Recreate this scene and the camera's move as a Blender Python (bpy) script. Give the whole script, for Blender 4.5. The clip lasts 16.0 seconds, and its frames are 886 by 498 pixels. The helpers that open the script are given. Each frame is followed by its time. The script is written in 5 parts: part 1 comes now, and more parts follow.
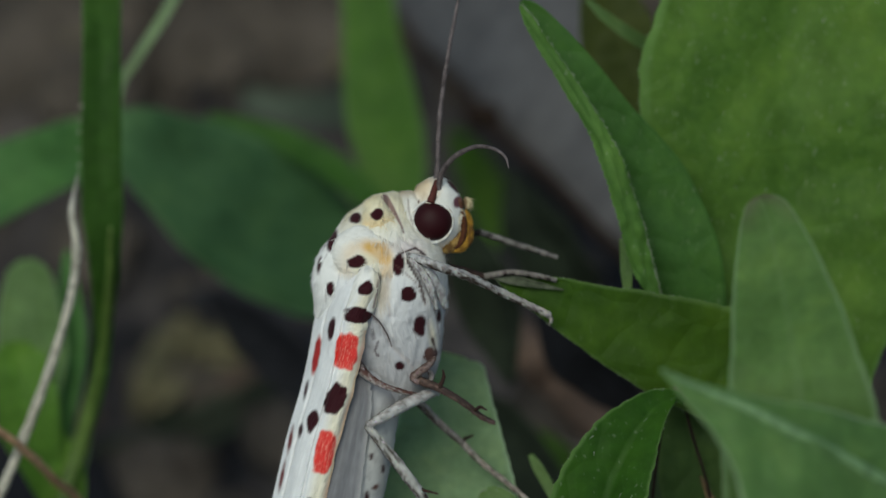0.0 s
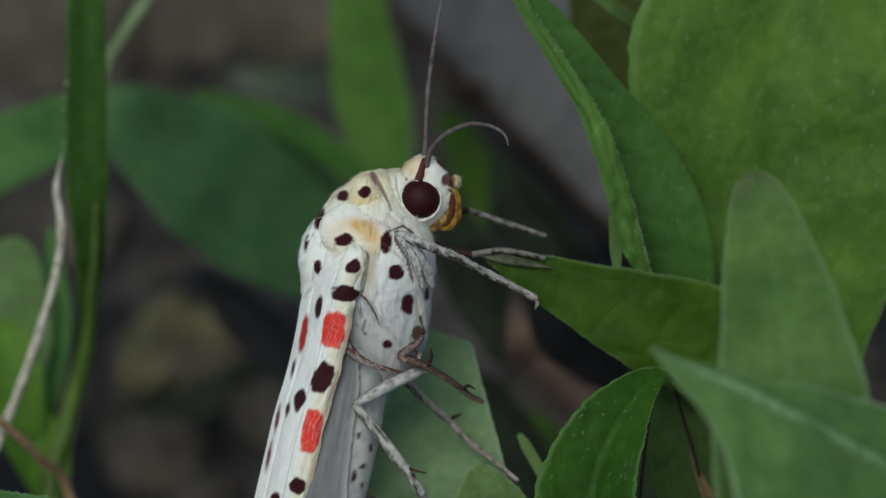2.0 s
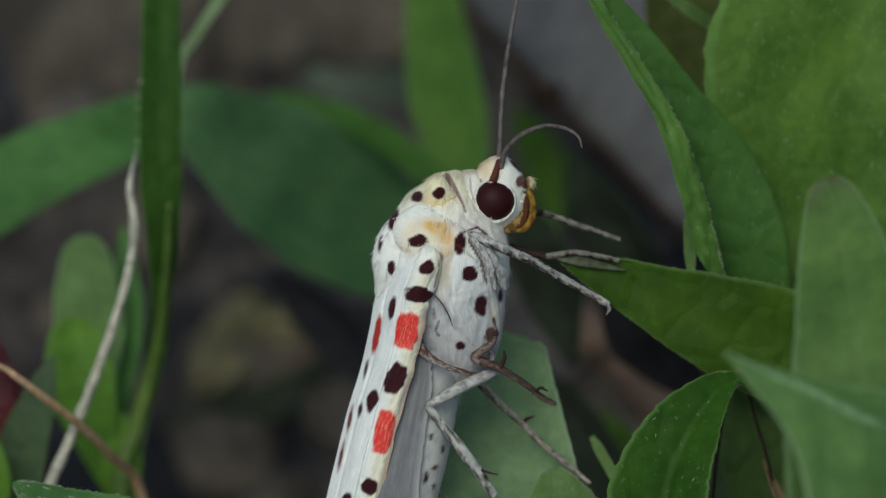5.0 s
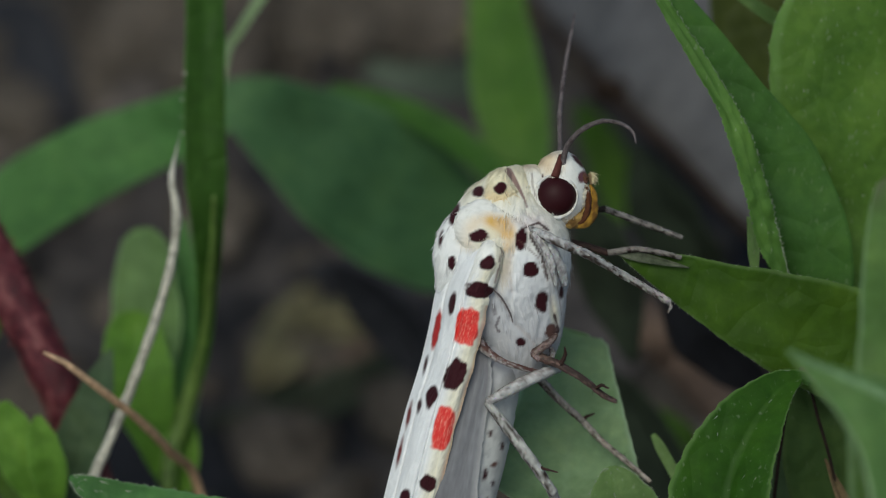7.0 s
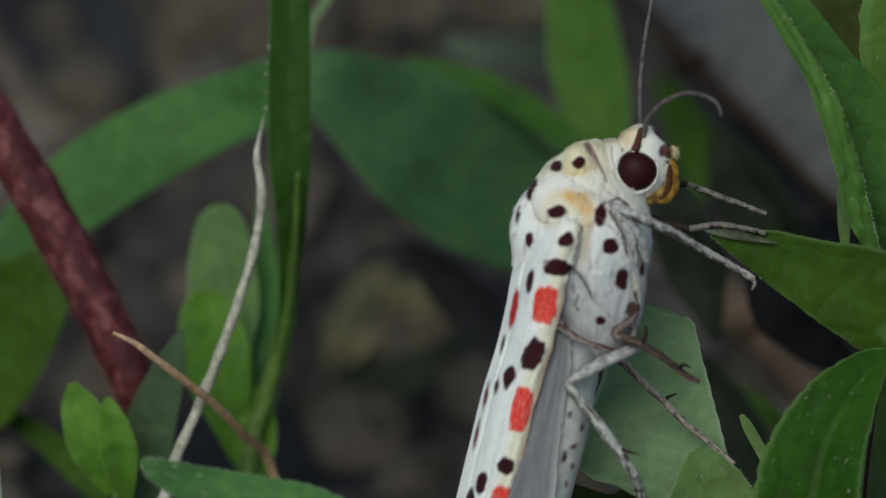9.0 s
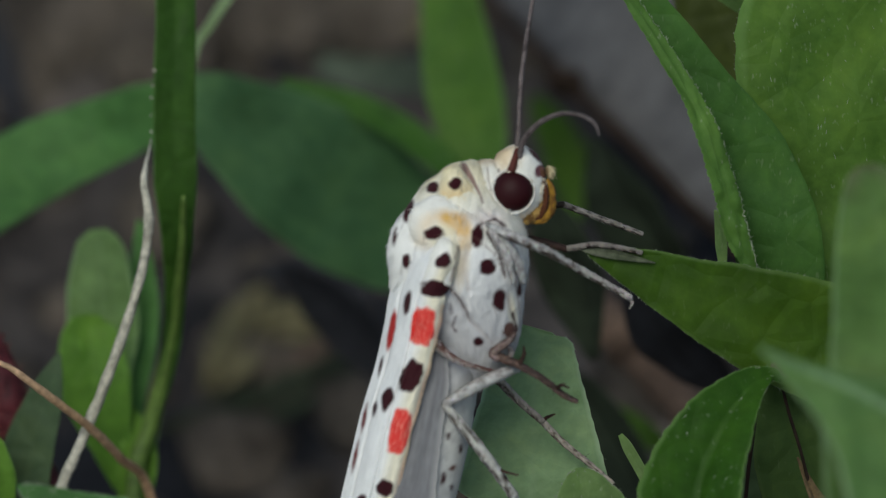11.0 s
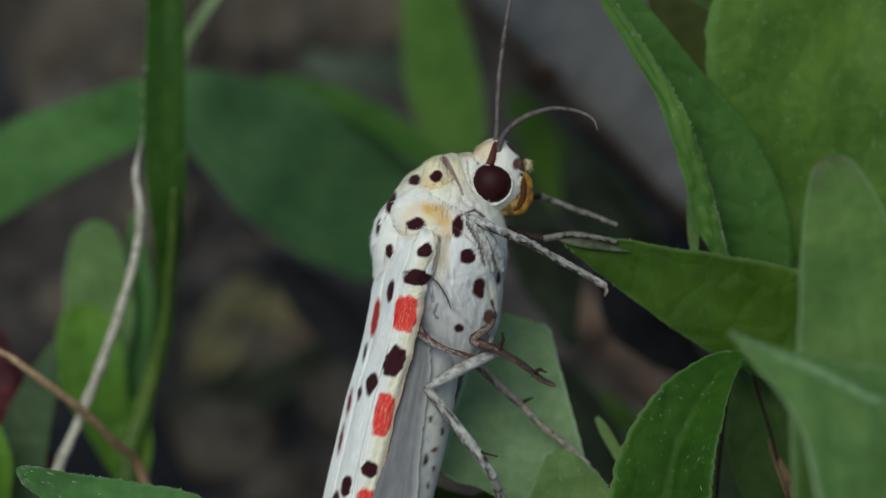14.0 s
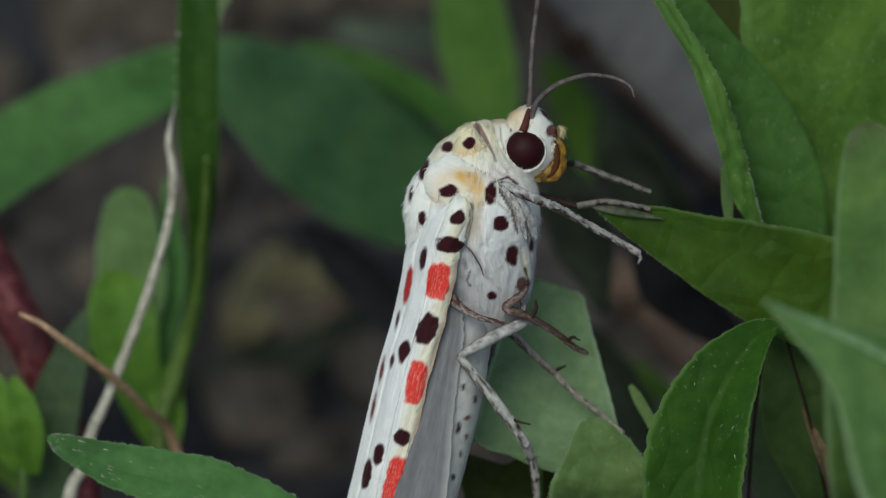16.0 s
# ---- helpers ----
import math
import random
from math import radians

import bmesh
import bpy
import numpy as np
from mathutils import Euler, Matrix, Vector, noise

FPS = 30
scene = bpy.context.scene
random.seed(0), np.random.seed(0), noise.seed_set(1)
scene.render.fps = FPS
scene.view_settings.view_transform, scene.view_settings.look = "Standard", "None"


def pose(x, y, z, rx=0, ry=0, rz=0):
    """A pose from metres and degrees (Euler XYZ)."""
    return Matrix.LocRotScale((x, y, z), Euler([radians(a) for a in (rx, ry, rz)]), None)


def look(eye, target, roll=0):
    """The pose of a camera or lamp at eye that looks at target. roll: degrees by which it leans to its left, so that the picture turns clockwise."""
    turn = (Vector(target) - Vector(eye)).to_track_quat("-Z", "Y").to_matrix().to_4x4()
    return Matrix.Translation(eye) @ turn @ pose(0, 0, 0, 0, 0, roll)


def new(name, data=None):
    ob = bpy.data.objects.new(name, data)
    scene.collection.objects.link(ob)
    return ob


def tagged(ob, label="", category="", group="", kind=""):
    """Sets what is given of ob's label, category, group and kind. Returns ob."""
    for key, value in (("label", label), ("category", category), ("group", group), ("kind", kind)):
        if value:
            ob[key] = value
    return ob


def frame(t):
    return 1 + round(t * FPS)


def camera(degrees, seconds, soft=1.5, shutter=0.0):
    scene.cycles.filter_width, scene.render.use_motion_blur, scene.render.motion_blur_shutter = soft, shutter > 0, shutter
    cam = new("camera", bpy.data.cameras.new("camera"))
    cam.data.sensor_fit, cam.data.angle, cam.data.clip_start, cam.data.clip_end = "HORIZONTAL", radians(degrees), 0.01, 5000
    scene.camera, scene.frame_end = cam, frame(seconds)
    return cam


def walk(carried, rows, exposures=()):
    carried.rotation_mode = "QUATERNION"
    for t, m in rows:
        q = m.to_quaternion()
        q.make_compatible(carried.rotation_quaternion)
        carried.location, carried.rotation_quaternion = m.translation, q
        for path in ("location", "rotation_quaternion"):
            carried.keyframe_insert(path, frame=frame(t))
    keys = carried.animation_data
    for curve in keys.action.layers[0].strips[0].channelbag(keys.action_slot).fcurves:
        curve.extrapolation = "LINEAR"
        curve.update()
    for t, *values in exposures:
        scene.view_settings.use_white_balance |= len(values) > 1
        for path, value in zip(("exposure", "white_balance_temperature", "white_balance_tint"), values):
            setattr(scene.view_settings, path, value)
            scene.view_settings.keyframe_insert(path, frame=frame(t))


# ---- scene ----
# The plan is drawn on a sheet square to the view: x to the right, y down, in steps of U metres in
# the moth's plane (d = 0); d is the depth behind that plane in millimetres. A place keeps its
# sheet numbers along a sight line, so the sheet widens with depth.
U = 0.024 / 1568
REACH = 0.14
PITCH = radians(35)
RIGHT = Vector((1, 0, 0))
UP = Vector((0, math.sin(PITCH), math.cos(PITCH)))
AWAY = Vector((0, math.cos(PITCH), -math.sin(PITCH)))
HEART = Vector((0, 0, 0.030))


def at(x, y, d=0.0):
    k = U * (1 + d * 0.001 / REACH)
    return HEART + RIGHT * ((x - 784) * k) + UP * ((441 - y) * k) + AWAY * (d * 0.001)


def root(x, d):
    """The sheet place at which a stem at x and depth d enters the ground."""
    k = U * (1 + d * 0.001 / REACH)
    return (x, 441 + (HEART.z - d * 0.001 * math.sin(PITCH) + 0.003) / math.cos(PITCH) / k, d)


# ---- camera ----
cam = camera(math.degrees(2 * math.atan(0.012 / REACH)), 16.0, soft=1.15)
cam.data.dof.use_dof = True
cam.data.dof.focus_distance = 0.1368
cam.data.dof.aperture_fstop = cam.data.lens / 2.8
# seconds, the sheet place looked at, the distance from the moth, the roll
PATH = [
    (0, 783.7, 441.8, 0.13983, -0.29),
    (0.5, 795, 461.6, 0.13938, -0.32),
    (1, 809.2, 474, 0.13938, -0.13),
    (1.5, 817, 480.1, 0.13938, -0.25),
    (2, 804.8, 480.7, 0.13905, -0.26),
    (2.5, 775.7, 480.1, 0.13877, -0.21),
    (3, 743.2, 479.1, 0.13888, -0.27),
    (3.5, 718.4, 478.6, 0.13888, -0.29),
    (4, 700, 478.3, 0.13905, -0.1),
    (6.3, 600.4, 476.5, 0.13877, -0.08),
    (6.5, 580.5, 475.8, 0.1395, -0.07),
    (7, 568.7, 487.2, 0.13793, 0.44),
    (7.5, 605.3, 502.7, 0.13642, 0.28),
    (8, 419.6, 521.7, 0.13591, -0.09),
    (8.5, 349.4, 533.9, 0.13446, 0.06),
    (9, 437.6, 528.2, 0.13434, 0.1),
    (9.5, 517.3, 511.7, 0.13412, 0.1),
    (10, 586.5, 497, 0.13451, -0.01),
    (10.2, 609.6, 493.3, 0.13412, -0.13),
    (12.5, 672.2, 489.9, 0.1349, -0.36),
    (13, 685.5, 499.2, 0.13731, -0.55),
    (13.5, 686.3, 504, 0.13849, -0.54),
    (14, 678.8, 508.2, 0.13938, -0.42),
    (14.5, 668.1, 511.9, 0.13938, -0.45),
    (15, 651.6, 523, 0.13927, -0.49),
    (15.5, 635.9, 540.1, 0.1391, -0.39),
    (16, 620.7, 565.5, 0.13877, -0.42),
]
# a turn of the tilted camera to one side leans the sheet; the second term sets it upright again
walk(cam, [(t, look(HEART - AWAY * dist, at(x, y), roll - math.degrees(math.sin(PITCH) * math.atan((784 - x) * U / dist)))) for t, x, y, dist, roll in PATH],
     exposures=[(t, e, 6500, tint) for t, e, tint in (
         (0, -0.15, -4), (0.5, -0.09, -4), (1, 0.22, 0), (1.5, 0.0, -2), (2, -0.12, -4), (2.5, -0.18, -5), (3, 0.04, -2), (3.5, -0.11, -4), (4.2, -0.08, -4), (6.5, -0.14, -4), (7, -0.04, -1), (7.5, 0.11, 1), (8, -0.22, -3), (8.5, -0.20, -4),
         (9, -0.14, -4), (9.5, -0.15, -4), (10, 0.04, 1), (10.2, 0.02, 1), (12.5, -0.14, -4), (13, -0.04, -3), (13.5, -0.24, -5), (14, -0.10, -4), (14.5, -0.07, -3), (16, -0.08, -3))])

# ---- world and light ----
world = bpy.data.worlds.new("sky")
scene.world = world
world.use_nodes = True
wn = world.node_tree
sky = wn.nodes.new("ShaderNodeTexSky")
sky.sky_type, sky.sun_disc = "NISHITA", False
sky.sun_elevation, sky.sun_rotation = radians(58), radians(-157)
sky.air_density, sky.dust_density, sky.ozone_density = 0.9, 3.0, 0.6
wn.nodes["Background"].inputs["Strength"].default_value = 0.10
wn.links.new(sky.outputs["Color"], wn.nodes["Background"].inputs["Color"])
sun = new("sun", bpy.data.lights.new("sun", "SUN"))
sun.data.energy, sun.data.angle, sun.data.color = 1.12, radians(35), (1.0, 0.97, 0.92)
sun.matrix_world = look((-0.20, -0.46, 0.80), (0, 0, 0))


# ---- materials ----
def material(name, rough=0.6, spec=0.4):
    m = bpy.data.materials.new(name)
    m.use_nodes = True
    n = m.node_tree
    b = n.nodes["Principled BSDF"]
    b.inputs["Roughness"].default_value = rough
    b.inputs["Specular IOR Level"].default_value = spec
    return m, n, b


def node(n, kind, **values):
    k = n.nodes.new(kind)
    for key, v in values.items():
        k.inputs[key.replace("_", " ")].default_value = v
    return k


def ramp(n, fac, stops):
    r = n.nodes.new("ShaderNodeValToRGB")
    e = r.color_ramp.elements
    while len(e) < len(stops):
        e.new(0.5)
    for k, (p, c) in zip(e, stops):
        k.position, k.color = p, (*c, 1)
    n.links.new(fac, r.inputs["Fac"])
    return r.outputs["Color"]


def mix(n, fac, a, b, how="MIX"):
    k = n.nodes.new("ShaderNodeMix")
    k.data_type, k.blend_type = "RGBA", how
    for s, v in ((k.inputs[0], fac), (k.inputs[6], a), (k.inputs[7], b)):
        if isinstance(v, bpy.types.NodeSocket):
            n.links.new(v, s)
        else:
            s.default_value = v if not isinstance(v, tuple) else (*v, 1)
    return k.outputs[2]


def speckle(n, scale, detail=3.0, where=None, rough=0.55):
    k = node(n, "ShaderNodeTexNoise", Scale=scale, Detail=detail, Roughness=rough)
    if where is None:
        where = n.nodes.new("ShaderNodeTexCoord").outputs["Object"]
    n.links.new(where, k.inputs["Vector"])
    return k.outputs["Fac"]


def relief(n, b, height, strength, distance):
    k = node(n, "ShaderNodeBump", Strength=strength, Distance=distance)
    n.links.new(height, k.inputs["Height"])
    n.links.new(k.outputs["Normal"], b.inputs["Normal"])


def patterned(name, rough, relief_scale, relief_size, strength=0.5, mottle=0.12, sheen=0.0):
    """A surface whose markings, and any painted shade, come from the mesh's own tint."""
    m, n, b = material(name, rough, 0.12)
    tint = n.nodes.new("ShaderNodeAttribute")
    tint.attribute_name = "tint"
    f = speckle(n, relief_scale)
    dim = ramp(n, speckle(n, relief_scale * 0.35, 4), [(0.3, (1 - mottle * 2,) * 3), (0.65, (1, 1, 1))])
    n.links.new(mix(n, 1.0, tint.outputs["Color"], dim, "MULTIPLY"), b.inputs["Base Color"])
    relief(n, b, f, strength, relief_size)
    b.inputs["Sheen Weight"].default_value = sheen
    return m


def leaf_material(name, dark, light, vein, rough=0.58, glow=0.4, fuzz=0.07, veined=0.12, withered=None, rim=0.55):
    """Leaf blade: mottled green, side veins and midrib from the blade's own u, v, fine pale hairs, light passing through."""
    m, n, b = material(name, rough, 0.25)
    uv = n.nodes.new("ShaderNodeUVMap")
    uv.uv_map = "blade"
    sep = n.nodes.new("ShaderNodeSeparateXYZ")
    n.links.new(uv.outputs["UV"], sep.inputs[0])
    oi = n.nodes.new("ShaderNodeObjectInfo")

    def calc(op, a, c):
        k = n.nodes.new("ShaderNodeMath")
        k.operation = op
        for s, v in zip(k.inputs, (a, c)):
            if isinstance(v, bpy.types.NodeSocket):
                n.links.new(v, s)
            else:
                s.default_value = v
        return k.outputs[0]

    across = calc("ABSOLUTE", calc("SUBTRACT", sep.outputs[1], 0.5), 0)
    slant = calc("SUBTRACT", calc("MULTIPLY", sep.outputs[0], 7.0), calc("MULTIPLY", across, 3.2))
    slant = calc("ADD", slant, calc("MULTIPLY", speckle(n, 260, 2), 0.55))
    tooth = calc("ABSOLUTE", calc("SUBTRACT", calc("FRACT", slant, 0), 0.5), 0)
    veins = ramp(n, tooth, [(0.0, (1, 1, 1)), (0.045, (0.25,) * 3), (0.12, (0, 0, 0))])
    rib = ramp(n, across, [(0.0, (1, 1, 1)), (0.022, (0.5,) * 3), (0.05, (0, 0, 0))])
    lines = mix(n, 1.0, mix(n, 0.55, (0, 0, 0), veins), rib, "LIGHTEN")
    big = speckle(n, 190, 4)
    fine = speckle(n, 2300, 3)
    col = ramp(n, big, [(0.36, dark), (0.64, light)])
    col = mix(n, ramp(n, fine, [(0.4, (0, 0, 0)), (0.75, (0.35,) * 3)]), col, tuple(min(1, c * 1.5) for c in light))
    blotch = speckle(n, 620, 5, None, 0.65)
    col = mix(n, 1.0, col, ramp(n, blotch, [(0.34, (0.78, 0.80, 0.72)), (0.5, (1, 1, 1)), (0.68, (1.22, 1.14, 1.05))]), "MULTIPLY")
    if withered:
        tip = calc("ADD", sep.outputs[0], calc("ADD", calc("MULTIPLY", speckle(n, 700, 3), 0.16), calc("MULTIPLY", across, -0.22)))
        col = mix(n, ramp(n, tip, [(0.06, (0.8,) * 3), (0.16, (0.4,) * 3), (0.26, (0, 0, 0))]), col, withered)
    tone = ramp(n, oi.outputs["Random"], [(0.0, (0.85, 0.9, 0.85)), (1.0, (1.12, 1.05, 1.0))])
    col = mix(n, 1.0, col, tone, "MULTIPLY")
    col = mix(n, mix(n, veined, (0, 0, 0), lines), col, vein)
    net = n.nodes.new("ShaderNodeTexVoronoi")
    net.feature = "DISTANCE_TO_EDGE"
    net.inputs["Scale"].default_value = 900
    n.links.new(n.nodes.new("ShaderNodeTexCoord").outputs["Object"], net.inputs["Vector"])
    cells = ramp(n, net.outputs["Distance"], [(0.0, (0, 0, 0)), (0.2, (1, 1, 1))])
    # pale dashes: fine hairs, with their glints put into the colour
    hairs = node(n, "ShaderNodeTexNoise", Scale=1.0, Detail=1.0)
    stretch = node(n, "ShaderNodeMapping", Scale=(9000, 7000, 2600))
    n.links.new(n.nodes.new("ShaderNodeTexCoord").outputs["Object"], stretch.inputs["Vector"])
    n.links.new(stretch.outputs["Vector"], hairs.inputs["Vector"])
    nap = ramp(n, hairs.outputs["Fac"], [(0.66, (0, 0, 0)), (0.78, (fuzz,) * 3)])
    col = mix(n, nap, col, (0.42, 0.47, 0.36))
    # pale margin; a high rim also paints in a lit edge
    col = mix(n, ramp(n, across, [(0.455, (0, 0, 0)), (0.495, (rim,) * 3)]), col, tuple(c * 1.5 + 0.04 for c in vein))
    n.links.new(col, b.inputs["Base Color"])
    relief(n, b, mix(n, veined, mix(n, 0.35, cells, fine), lines), 0.6, 0.00009)
    thru = n.nodes.new("ShaderNodeBsdfTranslucent")
    n.links.new(mix(n, 1.0, col, (1.0, 1.15, 0.55), "MULTIPLY"), thru.inputs["Color"])
    both = node(n, "ShaderNodeMixShader", Fac=glow)
    n.links.new(b.outputs[0], both.inputs[1])
    n.links.new(thru.outputs[0], both.inputs[2])
    n.links.new(both.outputs[0], n.nodes["Material Output"].inputs["Surface"])
    return m


def mottled(name, stops, scale, rough=0.8, bump=0.6, size=0.0002, spec=0.25, stretch=(1, 1, 1), fine=8.0):
    m, n, b = material(name, rough, spec)
    mp = node(n, "ShaderNodeMapping", Scale=stretch)
    n.links.new(n.nodes.new("ShaderNodeTexCoord").outputs["Object"], mp.inputs["Vector"])
    big = speckle(n, scale, 5, mp.outputs["Vector"])
    small = speckle(n, scale * fine, 4, mp.outputs["Vector"], 0.7)
    col = ramp(n, big, stops)
    col = mix(n, 1.0, col, ramp(n, small, [(0.3, (0.55,) * 3), (0.7, (1.25,) * 3)]), "MULTIPLY")
    n.links.new(col, b.inputs["Base Color"])
    relief(n, b, mix(n, 0.5, big, small), bump, size)
    return m


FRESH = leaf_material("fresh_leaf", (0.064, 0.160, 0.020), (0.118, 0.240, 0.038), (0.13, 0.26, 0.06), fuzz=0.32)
DEEP = leaf_material("deep_leaf", (0.044, 0.110, 0.006), (0.072, 0.150, 0.013), (0.08, 0.15, 0.03), glow=0.35, veined=0.05)
PALE = leaf_material("pale_leaf", (0.13, 0.235, 0.085), (0.19, 0.33, 0.125), (0.22, 0.33, 0.18), fuzz=0.1)
WITHER = leaf_material("withering_leaf", (0.106, 0.208, 0.054), (0.158, 0.290, 0.085), (0.22, 0.33, 0.18), fuzz=0.1, withered=(0.15, 0.125, 0.10))
EDGE = leaf_material("lit_leaf_edge", (0.085, 0.20, 0.03), (0.14, 0.285, 0.065), (0.2, 0.3, 0.15), fuzz=0.4, rim=0.12)
LIME = leaf_material("lime_leaf", (0.124, 0.275, 0.034), (0.20, 0.385, 0.06), (0.16, 0.30, 0.07))
BLUISH = leaf_material("bluish_leaf", (0.075, 0.20, 0.058), (0.115, 0.28, 0.082), (0.1, 0.2, 0.08))
GRASS = leaf_material("grass_blade", (0.035, 0.10, 0.014), (0.06, 0.15, 0.024), (0.08, 0.17, 0.04), veined=0.0, fuzz=0.03)
DULL = leaf_material("dull_leaf", (0.25, 0.375, 0.205), (0.345, 0.485, 0.28), (0.42, 0.54, 0.38), fuzz=0.05)
SHEEN = leaf_material("glossy_leaf", (0.108, 0.218, 0.066), (0.160, 0.298, 0.095), (0.3, 0.4, 0.26), rough=0.45, fuzz=0.04)
# near-black green and navy that put the background's shade into leaf colour
SHADELEAF = mottled("painted_shade_green", [(0.3, (0.015, 0.023, 0.014)), (0.7, (0.036, 0.050, 0.030))], 200, 0.7, 0.4)
DEEPSHADE = mottled("painted_shade_navy", [(0.3, (0.010, 0.011, 0.015)), (0.7, (0.027, 0.028, 0.034))], 200, 0.7, 0.4)
DRYTIP = mottled("dry_leaf_tip", [(0.35, (0.05, 0.066, 0.034)), (0.65, (0.15, 0.165, 0.115))], 700, 0.7, 0.5, 0.00006)
RIB = mottled("highlight_rib", [(0.3, (0.12, 0.225, 0.095)), (0.7, (0.18, 0.305, 0.14))], 300, 0.5, 0.3, 0.0001)
NAP = mottled("leaf_hair", [(0.3, (0.24, 0.31, 0.19)), (0.7, (0.44, 0.49, 0.36))], 500, 0.6, 0.2, 0.00002)
UPRIGHT = leaf_material("smooth_dark_green_leaf", (0.047, 0.135, 0.026), (0.070, 0.182, 0.036), (0.08, 0.18, 0.05), fuzz=0.16, veined=0.06, rim=0.06)
SOFT = leaf_material("soft_pale_leaf", (0.125, 0.225, 0.075), (0.19, 0.315, 0.115), (0.24, 0.36, 0.17), fuzz=0.3, rim=0.35)
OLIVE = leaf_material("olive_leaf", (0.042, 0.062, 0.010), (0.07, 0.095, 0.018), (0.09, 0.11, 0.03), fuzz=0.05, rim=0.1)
FADED = leaf_material("faded_leaf", (0.058, 0.115, 0.03), (0.09, 0.165, 0.045), (0.13, 0.17, 0.06), fuzz=0.1, rim=0.2)
BROWNED = mottled("browned_leaf", [(0.35, (0.06, 0.045, 0.02)), (0.65, (0.20, 0.14, 0.07))], 500, 0.8, 0.6, 0.0001)
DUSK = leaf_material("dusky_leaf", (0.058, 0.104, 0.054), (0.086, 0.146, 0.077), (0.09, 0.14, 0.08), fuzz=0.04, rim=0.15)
# the strong rim puts the margin's highlight into the colour
DROOP = leaf_material("drooping_dark_leaf", (0.036, 0.112, 0.009), (0.060, 0.158, 0.016), (0.10, 0.20, 0.04), fuzz=0.22, rim=0.7)
MID = leaf_material("mid_green_leaf", (0.042, 0.13, 0.016), (0.07, 0.18, 0.026), (0.11, 0.22, 0.05), fuzz=0.25)
# darker, bluer green: the arching leaf's unlit half done by colour
SHADED = leaf_material("shaded_blue_green_leaf", (0.058, 0.142, 0.062), (0.102, 0.220, 0.094), (0.1, 0.2, 0.08))
GREYGREEN = mottled("grey_green_leaf", [(0.3, (0.05, 0.068, 0.05)), (0.7, (0.09, 0.115, 0.085))], 200, 0.8, 0.3)
GREYLEAF = mottled("grey_dead_leaf", [(0.3, (0.075, 0.075, 0.080)), (0.7, (0.13, 0.128, 0.132))], 120, 0.7, 0.3)
SCALES = patterned("moth_scales", 0.6, 9000, 0.00002, 0.5, 0.04, 0.08)
FUR = patterned("moth_fur", 0.8, 7000, 0.00003, 0.4, 0.05, 0.08)
LIMB = patterned("moth_limb", 0.55, 12000, 0.00002, 0.5, 0.2)
# the bluish dark stop puts shaded patches into the soil's colour
SOIL = mottled("soil", [(0.42, (0.016, 0.017, 0.021)), (0.52, (0.062, 0.055, 0.052)), (0.63, (0.205, 0.176, 0.156))], 48, 0.95, 0.9, 0.0012, 0.15)
CLOD = mottled("clod", [(0.3, (0.036, 0.031, 0.025)), (0.7, (0.15, 0.127, 0.106))], 160, 0.95, 0.8, 0.0006, 0.15)
BARK = mottled("brown_bark", [(0.3, (0.075, 0.051, 0.039)), (0.7, (0.175, 0.122, 0.094))], 300, 0.85, 0.7, 0.0003, 0.2)
# for dark stalks and midribs, and the shade band along the dead leaf
DARKBROWN = mottled("dark_brown", [(0.3, (0.015, 0.010, 0.007)), (0.7, (0.042, 0.026, 0.018))], 300, 0.85, 0.6, 0.0003, 0.2)
STRAW = mottled("dry_straw", [(0.3, (0.33, 0.31, 0.24)), (0.7, (0.56, 0.54, 0.45))], 500, 0.6, 0.5, 0.0001, 0.4)
WHITESTRAW = mottled("bleached_straw", [(0.3, (0.42, 0.42, 0.34)), (0.7, (0.66, 0.66, 0.55))], 500, 0.55, 0.4, 0.0001, 0.4)
TAN = mottled("tan_twig", [(0.3, (0.44, 0.27, 0.15)), (0.7, (0.66, 0.45, 0.28))], 500, 0.6, 0.5, 0.0001, 0.4)
REDSTEM = mottled("red_stem", [(0.36, (0.055, 0.007, 0.012)), (0.52, (0.105, 0.015, 0.023)), (0.70, (0.26, 0.09, 0.09))], 1900, 0.6, 0.9, 0.00015, 0.4, (1, 1, 0.6), 3.0)
LIMESTEM = mottled("lime_stem", [(0.3, (0.075, 0.14, 0.024)), (0.7, (0.125, 0.205, 0.04))], 400, 0.55, 0.4, 0.0001, 0.4)
LITTER = mottled("leaf_litter", [(0.3, (0.07, 0.068, 0.034)), (0.7, (0.20, 0.18, 0.10))], 260, 0.8, 0.6, 0.0002)
GREENSTEM = mottled("green_stem", [(0.3, (0.05, 0.11, 0.02)), (0.7, (0.10, 0.18, 0.04))], 400, 0.55, 0.4, 0.0001, 0.4)
EYE, en, eb = material("moth_eye", 0.5, 0.16)
eb.inputs["Base Color"].default_value = (0.028, 0.004, 0.006, 1)
facets = en.nodes.new("ShaderNodeTexVoronoi")
facets.inputs["Scale"].default_value = 26000
en.links.new(en.nodes.new("ShaderNodeTexCoord").outputs["Object"], facets.inputs["Vector"])
relief(en, eb, facets.outputs["Distance"], 0.25, 0.00001)
FEELER = mottled("antenna_brown", [(0.3, (0.06, 0.046, 0.046)), (0.7, (0.20, 0.17, 0.17))], 4000, 0.6, 0.4, 0.00002)


